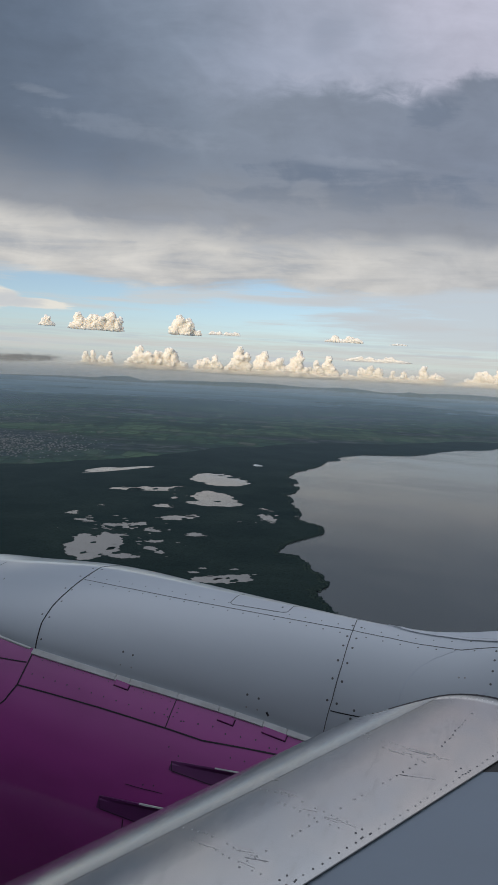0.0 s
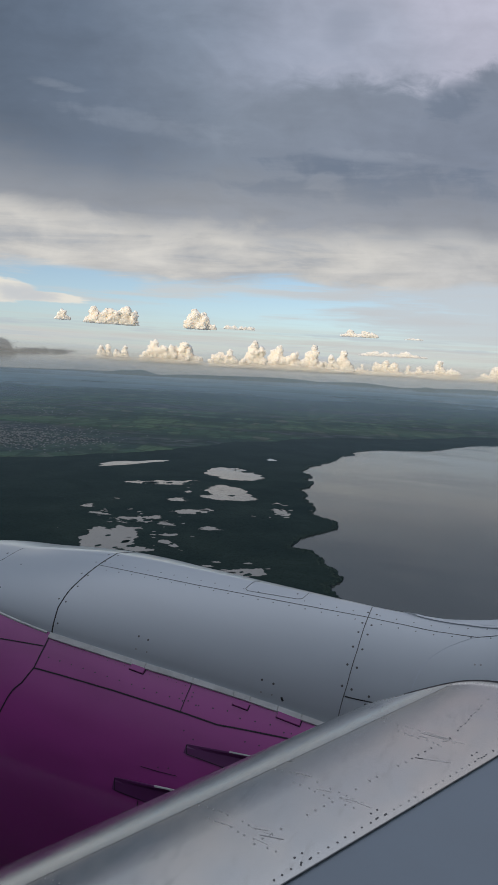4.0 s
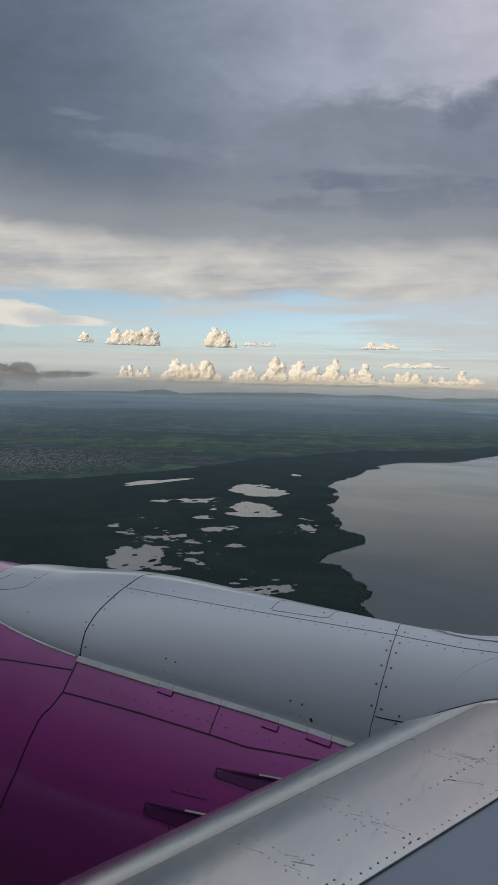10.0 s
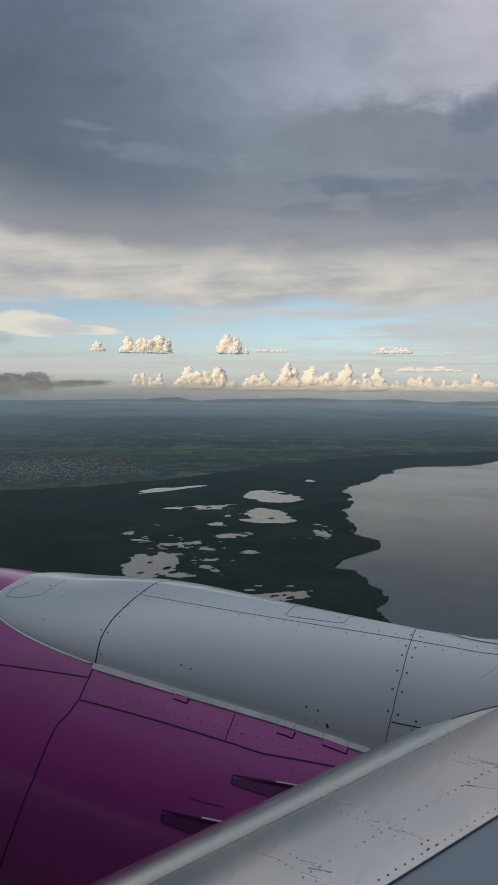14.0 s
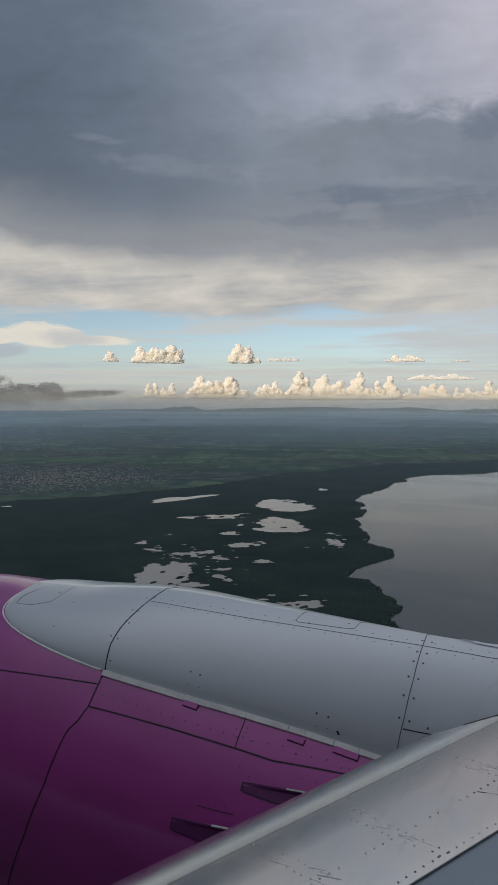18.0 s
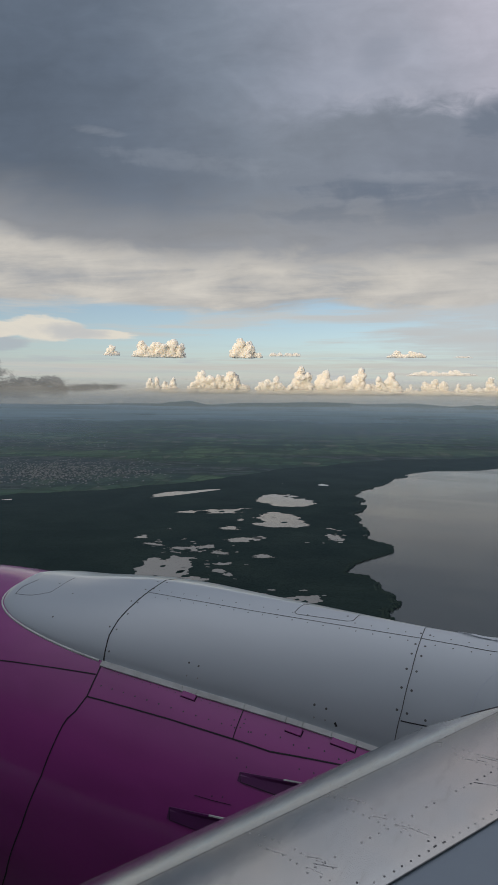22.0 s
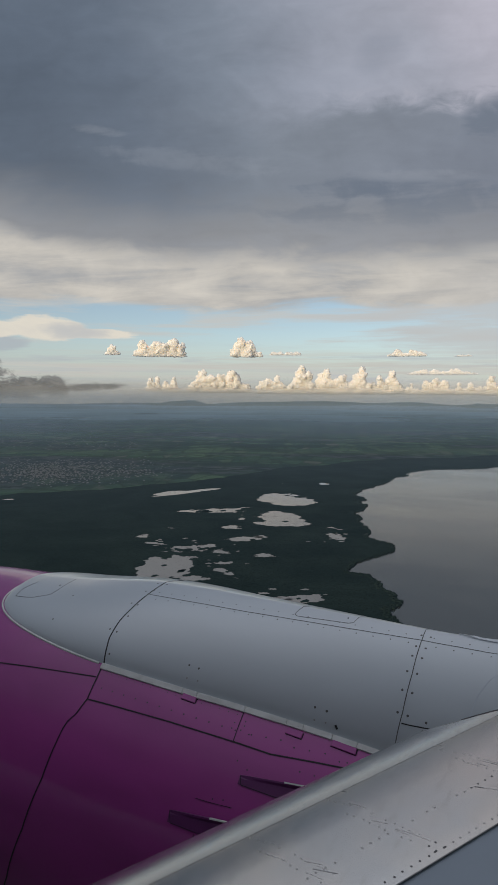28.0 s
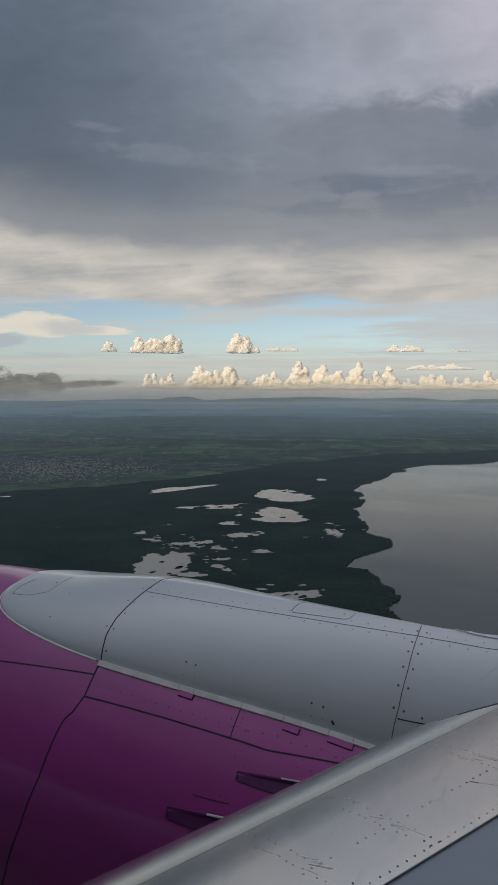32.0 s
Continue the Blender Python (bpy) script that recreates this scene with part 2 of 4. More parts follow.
    base = n.mix(n.step(ahead, 0.45, -0.10), base, n.mix(n.step(up, 0.52, 0.90), behind, zenith))
    grain = plus(1.0, times(lump, 0.34), times(curl, 0.20), times(drawn, n.step(v, 0.22, 0.32, 0.26, 0.10)))
    vm = scaled(t)
    t.links.new(base, vm.inputs[0])
    t.links.new(grain, vm.inputs["Scale"])
    under = n.curve(u, -0.4, 0.4, [(0.0, 0.134), (0.2, 0.131), (0.35, 0.124), (0.5, 0.121), (0.64, 0.133), (0.72, 0.127), (0.85, 0.133), (1.0, 0.144)])
    cover = n.step(plus(n.math("SUBTRACT", v, under), times(drawn, 0.055), times(centred(roll), 0.03)), -0.006, 0.012)
    col = n.mix(cover, col, vm.outputs[0])
    # unseen low sky behind, dimmed to keep a bright streak off the cowl
    col = n.mix(n.step(n.math("ADD", ahead, n.step(up, 0.15, 0.30)), 0.35, -0.15), col, (0.185, 0.190, 0.200))
    bg = t.nodes.new("ShaderNodeBackground")
    t.links.new(col, bg.inputs[0])
    bg.inputs[1].default_value = 1.0
    out = t.nodes.new("ShaderNodeOutputWorld")
    t.links.new(bg.outputs[0], out.inputs[0])
    scene.world = world


SKY_CLEAR = 0.098
build_world()
sun = new("sun", bpy.data.lights.new("sun", "SUN"))
sun.data.energy, sun.data.angle, sun.data.color = 3.0, radians(4), (1.0, 0.82, 0.60)
sun.matrix_world = look(TO_SUN * 50, (0, 0, 0))


# ---- materials ----
def material(name, rough=0.5, metal=0.0, spec=0.5):
    m = bpy.data.materials.new(name)
    m.use_nodes = True
    p = m.node_tree.nodes["Principled BSDF"]
    p.inputs["Roughness"].default_value, p.inputs["Metallic"].default_value = rough, metal
    p.inputs["Specular IOR Level"].default_value = spec
    return m, p, Net(m.node_tree)


def object_co(n):
    return n.t.nodes.new("ShaderNodeTexCoord").outputs["Object"]


def stretched(n, vec, scale):
    m = n.t.nodes.new("ShaderNodeMapping")
    m.inputs["Scale"].default_value = scale
    n.put(m.inputs["Vector"], vec)
    return m.outputs[0]


def bump(n, p, height, strength, distance):
    b = n.t.nodes.new("ShaderNodeBump")
    b.inputs["Strength"].default_value, b.inputs["Distance"].default_value = strength, distance
    n.put(b.inputs["Height"], height)
    n.put(p.inputs["Normal"], b.outputs[0])


def painted(name, colour, rough, dirt=0.12, coat=0.0, grime=(0.10, 0.10, 0.09), streaks=(0.35, 1.2, 1.2), wave=0.10, gloss=0.16, spec=0.5):
    m, p, n = material(name, rough, 0.0, spec)
    co = object_co(n)
    cloudy = n.noise(co, 1.7, 2.0, 0.5)
    flow = n.noise(stretched(n, co, streaks), 3.0, 2.0, 0.5, 0.5)
    speck = n.noise(co, 60.0, 3.0, 0.6)
    c = n.mix(n.step(cloudy, 0.3, 0.75, 0.0, dirt), colour, tuple(q * 0.72 for q in colour))
    c = n.mix(n.step(flow, 0.25, 0.95, 0.0, dirt * 1.8), c, grime)
    c = n.mix(n.step(speck, 0.66, 0.78, 0.0, dirt), c, grime)
    n.put(p.inputs["Base Color"], c)
    n.put(p.inputs["Roughness"], n.step(flow, 0.1, 0.95, rough * 0.9, rough * 1.15))
    p.inputs["Coat Weight"].default_value, p.inputs["Coat Roughness"].default_value = coat, gloss
    bump(n, p, n.noise(co, 2.3, 2.0, 0.5), wave, 0.02)
    return m


PURPLE = painted("purple_paint", (0.355, 0.048, 0.272), 0.45, 0.20, 0.8, (0.12, 0.018, 0.10), wave=0.02, gloss=0.10, spec=0.25)
PYLON_PAINT = painted("light_grey_paint", (0.535, 0.585, 0.625), 0.30, 0.10, 0.8, (0.26, 0.26, 0.26), (0.25, 0.6, 0.6), 0.02)
# paler than the pylon: the fairing lip's highlight put into the colour
LIP_HIGHLIGHT = painted("pale_lip_highlight", (0.62, 0.66, 0.70), 0.35, 0.2, 0.3, (0.4, 0.4, 0.4))
SEAL = painted("worn_sealant", (0.66, 0.665, 0.655), 0.5, 0.22, 0.0, (0.20, 0.19, 0.17), (3, 6, 6))
WING_PAINT = painted("blue_grey_wing_paint", (0.21, 0.26, 0.31), 0.42, 0.10, 0.0, (0.2, 0.2, 0.2))
HULL_PAINT = painted("grey_fuselage_paint", (0.25, 0.235, 0.25), 0.4, 0.06)
CABIN = painted("cabin_lining", (0.30, 0.29, 0.28), 0.8, 0.05)
BOLT = painted("dark_bolt_head", (0.095, 0.095, 0.098), 0.5, 0.2)
FAIRING_RIM = painted("pale_fairing_rim", (0.53, 0.58, 0.64), 0.4, 0.1)
BOLT_LIGHT = painted("filled_bolt_head", (0.36, 0.36, 0.36), 0.5, 0.3)
PURPLE_BOLT = painted("purple_bolt_head", (0.060, 0.010, 0.062), 0.5, 0.2)
JOINT_GREY = painted("grey_joint", (0.10, 0.10, 0.105), 0.7, 0.05)
GAP = painted("dark_joint", (0.022, 0.022, 0.026), 0.7, 0.05)
# darker copy of the cowl purple: the scoops' shade put into the colour
PURPLE_SHADE = painted("purple_scoop_shade", (0.125, 0.017, 0.120), 0.5, 0.2, 0.0, (0.02, 0.008, 0.02))
PURPLE_GAP = painted("dark_purple_joint", (0.016, 0.004, 0.018), 0.7, 0.05)


def bolt_metal():
    m, p, n = material("worn_bolt_metal", 0.45, 0.6)
    n.put(p.inputs["Base Color"], n.mix(n.noise(object_co(n), 90.0, 3.0), (0.26, 0.26, 0.255), (0.34, 0.335, 0.33)))
    return m


def scuff_metal():
    m, p, n = material("scuffed_metal", 0.42, 0.8)
    n.put(p.inputs["Base Color"], n.mix(n.step(n.noise(object_co(n), 70.0, 4.0, 0.7), 0.4, 0.6), (0.40, 0.39, 0.375), (0.47, 0.46, 0.445)))
    return m


BOLT_METAL, SCUFF = bolt_metal(), scuff_metal()
RECESS_SHADE = painted("painted_recess_shade", (0.035, 0.035, 0.035), 0.7, 0.1)


def slat_material():
    m, p, n = material("bare_slat_metal", 0.30, 0.9)
    co = object_co(n)
    cloudy = n.noise(co, 2.2, 2.0, 0.5, 0.4)
    brushed = n.noise(stretched(n, co, (9, 2.5, 9)), 5.0, 3.0, 0.55)
    grime = n.noise(stretched(n, co, (5, 2, 2)), 1.6, 2.0, 0.5, 0.3)
    c = n.mix(n.step(cloudy, 0.3, 0.72), (0.395, 0.40, 0.395), (0.485, 0.450, 0.405))
    c = n.mix(n.step(brushed, 0.45, 0.75, 0.0, 0.10), c, (0.42, 0.42, 0.42))
    c = n.mix(n.step(grime, 0.42, 0.72, 0.0, 0.30), c, (0.40, 0.385, 0.36))
    smudge = n.noise(stretched(n, co, (14, 5, 5)), 1.5, 3.0, 0.6, 0.8)
    c = n.mix(n.step(smudge, 0.52, 0.76, 0.0, 0.36), c, (0.30, 0.29, 0.275))
    n.put(p.inputs["Base Color"], c)
    n.put(p.inputs["Roughness"], n.step(brushed, 0.3, 0.8, 0.20, 0.27))
    bump(n, p, n.noise(co, 3.0, 2.0, 0.5), 0.06, 0.01)
    return m


SLAT_METAL = slat_material()


def polished_material():
    """Smoother, brighter bare metal for a strip added over the leading edge to sharpen its highlight."""
    m, p, n = material("bright_nose_metal", 0.1, 1.0)
    co = object_co(n)
    worn = n.noise(stretched(n, co, (6, 2, 6)), 3.0, 4.0, 0.6, 0.4)
    pits = n.noise(co, 55.0, 3.0, 0.65)
    c = n.mix(n.step(worn, 0.35, 0.7), (0.50, 0.51, 0.52), (0.58, 0.575, 0.56))
    n.put(p.inputs["Base Color"], n.mix(n.step(pits, 0.62, 0.75, 0.0, 0.3), c, (0.30, 0.30, 0.30)))
    n.put(p.inputs["Roughness"], n.step(worn, 0.3, 0.75, 0.20, 0.27))
    return m


EDGE_METAL = polished_material()


def land_material():
    m, p, n = material("farmland", 0.95, 0.0, 0.0)
    co = object_co(n)
    turned = n.t.nodes.new("ShaderNodeVectorRotate")
    turned.rotation_type = "Z_AXIS"
    turned.inputs["Angle"].default_value = radians(-24)
    n.put(turned.inputs["Vector"], co)
    cells = n.t.nodes.new("ShaderNodeTexVoronoi")
    n.put(cells.inputs["Vector"], stretched(n, turned.outputs[0], (0.046, 0.018, 1)))
    cells.inputs["Scale"].default_value = 1.0
    edges = n.t.nodes.new("ShaderNodeTexVoronoi")
    edges.feature = "DISTANCE_TO_EDGE"
    n.put(edges.inputs["Vector"], stretched(n, turned.outputs[0], (0.046, 0.018, 1)))
    edges.inputs["Scale"].default_value = 1.0
    hue = n.t.nodes.new("ShaderNodeSeparateColor")
    n.put(hue.inputs[0], cells.outputs["Color"])
    c = n.ramp(hue.outputs[0], [(0.0, (0.026, 0.052, 0.043)), (0.35, (0.042, 0.084, 0.058)), (0.7, (0.054, 0.102, 0.064)), (0.9, (0.072, 0.122, 0.072)), (1.0, (0.095, 0.108, 0.088))])
    c = n.mix(n.step(edges.outputs[0], 0.0, 0.10, 0.55, 0.0), c, (0.02, 0.030, 0.020))
    belts = n.noise(stretched(n, turned.outputs[0], (0.0035, 0.022, 1)), 1.0, 7.0, 0.65, 0.4)
    c = n.mix(n.step(belts, 0.44, 0.62, 0.0, 0.7), c, (0.022, 0.038, 0.038))
    woods = n.noise(stretched(n, co, (0.006, 0.006, 1)), 1.0, 7.0, 0.62, 0.5)
    c = n.mix(n.step(woods, 0.47, 0.62, 0.0, 0.7), c, (0.024, 0.040, 0.034))
    bare = n.noise(stretched(n, co, (0.010, 0.010, 1)), 1.3, 6.0, 0.7)
    c = n.mix(n.step(bare, 0.58, 0.72, 0.0, 0.55), c, (0.10, 0.105, 0.10))
    broad = n.noise(stretched(n, turned.outputs[0], (0.0011, 0.0062, 1)), 1.0, 8.0, 0.66, 0.5)
    c = n.mix(n.step(broad, 0.50, 0.66, 0.0, 0.55), c, (0.066, 0.102, 0.070))
    c = n.mix(n.step(broad, 0.46, 0.34, 0.0, 0.55), c, (0.022, 0.038, 0.042))
    # settled belts: grey-blue roofs and yards between trees
    where = n.noise(stretched(n, turned.outputs[0], (0.0016, 0.0042, 1)), 1.0, 4.0, 0.6, 0.3)
    plots = n.noise(stretched(n, turned.outputs[0], (0.03, 0.05, 1)), 1.0, 3.0, 0.7)
    yards = n.mix(n.step(plots, 0.44, 0.62), (0.022, 0.033, 0.038), (0.085, 0.092, 0.104))
    c = n.mix(n.step(where, 0.50, 0.60, 0.0, 0.75), c, yards)
    # the town's yards and lanes
    s = n.t.nodes.new("ShaderNodeSeparateXYZ")
    n.put(s.inputs[0], co)
    u, v = n.math("DIVIDE", n.math("ADD", s.outputs[0], 690), 170), n.math("DIVIDE", n.math("ADD", s.outputs[1], -600), 150)
    d = n.math("ADD", n.math("ADD", n.math("MULTIPLY", u, u), n.math("MULTIPLY", v, v)), n.math("MULTIPLY", n.math("SUBTRACT", belts, 0.5), 3.0))
    lanes = n.noise(stretched(n, turned.outputs[0], (0.10, 0.25, 1)), 1.0, 3.0, 0.65, 0.5)
    c = n.mix(n.step(d, 2.0, 0.2, 0.0, 0.65), c, n.mix(n.step(lanes, 0.42, 0.62), (0.024, 0.038, 0.047), (0.054, 0.072, 0.094)))
    n.put(p.inputs["Base Color"], c)
    bump(n, p, n.noise(co, 0.10, 3.0, 0.6), 0.25, 0.6)
    return m


def forest_material():
    m, p, n = material("mangrove_canopy", 0.95, 0.0, 0.0)
    co = object_co(n)
    patch = n.noise(stretched(n, co, (0.02, 0.02, 0.02)), 1.0, 6.0, 0.6, 0.4)
    crowns = n.noise(co, 0.9, 5.0, 0.7)
    c = n.ramp(patch, [(0.25, (0.012, 0.023, 0.025)), (0.5, (0.017, 0.030, 0.031)), (0.75, (0.024, 0.040, 0.039))])
    c = n.mix(n.step(crowns, 0.4, 0.7, 0.0, 0.5), c, (0.005, 0.009, 0.008))
    n.put(p.inputs["Base Color"], c)
    bump(n, p, crowns, 0.8, 0.7)
    return m


def water_material(name, deep, rough):
    m, p, n = material(name, rough, 0.0, 0.5)
    co = object_co(n)
    slow = n.noise(stretched(n, co, (0.004, 0.010, 1)), 1.0, 5.0, 0.6, 0.6)
    c = n.mix(n.step(slow, 0.3, 0.7), deep, tuple(q * 1.35 for q in deep))
    n.put(p.inputs["Base Color"], c)
    n.put(p.inputs["Roughness"], n.step(slow, 0.35, 0.65, rough * 0.5, rough * 1.7))
    bump(n, p, n.noise(stretched(n, co, (0.25, 0.6, 1)), 1.0, 6.0, 0.65), 0.10, 0.25)
    return m


def cloud_material(name, colour, through_light=0.35):
    """Lumpy vapour: scatters light back, and lets part of it through."""
    m, p, n = material(name, 1.0, 0.0, 0.0)
    co = object_co(n)
    n.put(p.inputs["Base Color"], n.mix(n.noise(co, 0.02, 5.0, 0.6), colour, tuple(q * 0.94 for q in colour)))
    p.inputs["Subsurface Weight"].default_value, p.inputs["Subsurface Scale"].default_value = through_light, 45.0
    p.inputs["Subsurface Radius"].default_value = (1.0, 0.95, 0.9)
    bump(n, p, n.noise(co, 0.05, 4.0, 0.6), 0.25, 5.0)
    return m


def haze_material(name, near, far, amount, upright=False, tint=None):
    """Air light put into tinted, mostly clear sheets: thicker with distance (or, upright, towards the ground)."""
    m = bpy.data.materials.new(name)
    m.use_nodes = True
    t = m.node_tree
    t.nodes.clear()
    n = Net(t)
    co = object_co(n)
    s = t.nodes.new("ShaderNodeSeparateXYZ")
    n.put(s.inputs[0], co)
    x, y, z = s.outputs
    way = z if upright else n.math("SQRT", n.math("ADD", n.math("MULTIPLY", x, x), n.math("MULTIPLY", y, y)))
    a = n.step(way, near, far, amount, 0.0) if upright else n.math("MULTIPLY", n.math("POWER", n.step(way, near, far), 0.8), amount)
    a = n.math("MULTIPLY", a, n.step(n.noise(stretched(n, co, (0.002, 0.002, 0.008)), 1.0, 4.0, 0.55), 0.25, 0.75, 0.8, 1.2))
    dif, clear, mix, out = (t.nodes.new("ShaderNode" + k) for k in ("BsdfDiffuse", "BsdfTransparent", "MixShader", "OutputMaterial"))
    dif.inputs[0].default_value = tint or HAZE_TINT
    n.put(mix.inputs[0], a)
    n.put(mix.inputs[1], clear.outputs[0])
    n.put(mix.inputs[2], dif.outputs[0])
    n.put(out.inputs[0], mix.outputs[0])
    return m


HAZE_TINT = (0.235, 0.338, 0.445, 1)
LAND, FOREST = land_material(), forest_material()
LAKE_WATER = water_material("lake_water", (0.036, 0.046, 0.050), 0.10)
POND_WATER = water_material("pond_water", (0.165, 0.17, 0.17), 0.07)
CLOUD_WHITE = cloud_material("sunlit_cloud", (0.86, 0.835, 0.78), 1.0)
ROOFS = painted("pale_roofs", (0.098, 0.108, 0.124), 0.7, 0.3)


# ---- mesh helpers ----
def mesh_object(name, verts, faces, mat, smooth=True):
    me = bpy.data.meshes.new(name)
    me.from_pydata([tuple(v) for v in verts], [], faces)
    me.validate()
    if smooth:
        me.polygons.foreach_set("use_smooth", [True] * len(me.polygons))
    me.materials.append(mat)
    return new(name, me)


def part(name, verts, faces, mat, parent, label="", smooth=True):
    ob = mesh_object(name, verts, faces, mat, smooth)
    ob.parent = parent
    return tagged(ob, label) if label else ob


def grid_faces(rows, cols, wrap=False, skip=None):
    out = []
    for i in range(rows - 1):
        for j in range(cols if wrap else cols - 1):
            if skip and skip(i, j):
                continue
            k = (j + 1) % cols
            out.append((i * cols + j, i * cols + k, (i + 1) * cols + k, (i + 1) * cols + j))
    return out


def glide(x, pts):
    """Smooth value through (x, value) pairs."""
    xs, ys = [q[0] for q in pts], [q[1] for q in pts]
    if x <= xs[0]:
        return ys[0]
    if x >= xs[-1]:
        return ys[-1]
    i = max(k for k in range(len(xs) - 1) if xs[k] <= x)
    h = xs[i + 1] - xs[i]
    t = (x - xs[i]) / h

    def slope(k):
        if k == 0 or k == len(xs) - 1:
            return 0.0 if k == 0 else (ys[-1] - ys[-2]) / (xs[-1] - xs[-2])
        a, b = (ys[k] - ys[k - 1]) / (xs[k] - xs[k - 1]), (ys[k + 1] - ys[k]) / (xs[k + 1] - xs[k])
        return 0.0 if a * b <= 0 else 2 * a * b / (a + b)
    m0, m1 = slope(i) * h, slope(i + 1) * h
    return (2 * t ** 3 - 3 * t * t + 1) * ys[i] + (t ** 3 - 2 * t * t + t) * m0 + (3 * t * t - 2 * t ** 3) * ys[i + 1] + (t ** 3 - t * t) * m1


# ---- aircraft: x runs aft, y outboard, z up, from the seat window ----
aircraft = tagged(new("aircraft"), "purple-engined airliner in flight with grey wing and pylon", "aircraft")
aircraft.location = (0, 0, 100)
ENGINE_Y, ENGINE_Z = 3.85, -2.75


def nacelle_radius(x):
    return glide(x, [(-6.15, 0.94), (-6.05, 1.02), (-5.7, 1.11), (-5.2, 1.160), (-4.6, 1.190), (-4.2, 1.225), (-3.8, 1.236),
                     (-3.05, 1.219), (-2.45, 1.152), (-2.03, 1.109), (-1.72, 1.074), (-1.20, 1.005), (0.0, 0.86), (0.9, 0.70)])


def nacelle(x, deg, lift=0.0):
    r = nacelle_radius(x) + lift
    return Vector((x, ENGINE_Y + r * math.sin(radians(deg)), ENGINE_Z + r * math.cos(radians(deg))))


def pylon_spread(x):
    if x < -3.05:
        s = min((-3.05 - x) / 1.410, 1.0)
        return 35.0 * max(1 - s ** 1.7, 0.0) ** 0.21
    return glide(x, [(-3.05, 35.0), (-2.45, 33.8), (-2.03, 32.7), (-1.20, 31.0), (0.5, 30.0)])


PYLON_TOP = [(-4.470, -1.520), (-4.3, -1.508), (-4.03, -1.485), (-3.6, -1.428), (-3.15, -1.380), (-2.7, -1.366), (-1.9, -1.363), (-1.17, -1.360),
             (-0.8, -1.345), (-0.55, -1.300), (-0.3, -1.235), (0.2, -1.17), (1.2, -1.15)]


def pylon(x, v, lift=0.0):
    """Point of the pylon's skin: v runs from -1, the inboard foot, over the crown at 0 to 1."""
    u = min(abs(v), 1.0)
    deg = pylon_spread(x)
    r = nacelle_radius(min(x, -1.1))
    foot = Vector((x, r * math.sin(radians(deg)), ENGINE_Z + r * math.cos(radians(deg)) - 0.02))
    top = max(glide(x, PYLON_TOP), foot.z + 0.03)
    g = 0.24 * u + 0.76 * (1 - max(1 - u ** 2.5, 0.0) ** 0.6)
    return Vector((x, ENGINE_Y + foot.y * v, top - (top - foot.z) * g))


def normal_of(surface, a, b, out):
    da, db = 0.004, 0.004
    p = surface(a, b)
    n = (surface(a + da, b) - p).cross(surface(a, b - db) - p if b > 0.99 else surface(a, b + db) - p)
    n.normalize()
    return n if n.dot(out) > 0 else -n


SLAT_ROOT = Vector((-0.666, 3.33, -1.496))   # leading edge where it meets the pylon
SPAN = Vector((0.506, 1.0, 0.10))
NOSE_C, NOSE_H, NOSE_R = 0.400, -0.770, 0.90    # the blunt nose of the slat is an arc
SLAT_NOSE = [(NOSE_C - NOSE_R * math.sin(radians(q)), NOSE_H + NOSE_R * math.cos(radians(q))) for q in range(48, 1, -2)]
SLAT_TOP = [(0.52, 0.130), (0.62, 0.130), (0.697, 0.1283), (0.70, 0.128)]
SLAT_FORM = [(0.30, -0.30), (-0.10, -0.315), (-0.22, -0.30), (-0.275, -0.265), (-0.283, -0.235), (-0.27, -0.185)] + SLAT_NOSE + SLAT_TOP


def slat_height(c):
    return glide(c, SLAT_NOSE + SLAT_TOP)


def slat(y, c):
    """Point of the slat's upper skin at span y, c metres behind the leading edge."""
    p = SLAT_ROOT + SPAN * (y - SLAT_ROOT.y)
    return Vector((p.x + c, y, p.z + slat_height(c)))


def ribbon(name, surface, path, width, mat, parent, out, lift=0.0025, label="", steps=10):
    """A narrow joint or strip that follows a surface along a path in its two parameters."""
    pts = []
    for (a0, b0), (a1, b1) in zip(path, path[1:]):
        for k in range(steps):
            pts.append((a0 + (a1 - a0) * k / steps, b0 + (b1 - b0) * k / steps))
    pts.append(path[-1])
    world = [surface(*q) for q in pts]
    verts = []
    for i, q in enumerate(pts):
        n = normal_of(surface, *q, out)
        along = (world[min(i + 1, len(pts) - 1)] - world[max(i - 1, 0)]).normalized()
        side = along.cross(n).normalized() * width / 2
        verts += [world[i] + side - n * 0.004, world[i] + side + n * lift, world[i] - side + n * lift, world[i] - side - n * 0.004]
    return part(name, verts, grid_faces(len(pts), 4), mat, parent, label, smooth=False)


bolt_meshes = {}


def bolt(surface, a, b, size, mat, parent, out, name="bolt", sink=0.0):
    """A low round bolt head seated on a surface; alike heads share one mesh."""
    key = (round(size, 4), mat.name)
    if key not in bolt_meshes:
        verts, m = [], 8
        for r, z in ((1.0, -0.004), (1.0, 0.0003), (0.94, 0.0005)):
            verts += [(size / 2 * r * math.cos(2 * math.pi * k / m), size / 2 * r * math.sin(2 * math.pi * k / m), z) for k in range(m)]
        me = bpy.data.meshes.new(name)
        me.from_pydata(verts, [], grid_faces(3, m, wrap=True) + [tuple(range(2 * m, 3 * m))])
        me.materials.append(mat)
        bolt_meshes[key] = me
    ob = new(name, bolt_meshes[key])
    ob.parent = parent
    n = normal_of(surface, a, b, out)
    ob.matrix_basis = Matrix.Translation(surface(a, b) - n * sink) @ n.to_track_quat("Z", "Y").to_matrix().to_4x4()
    return ob


INBOARD, UPWARD = Vector((0, -0.75, 0.65)), Vector((0, -0.2, 1))


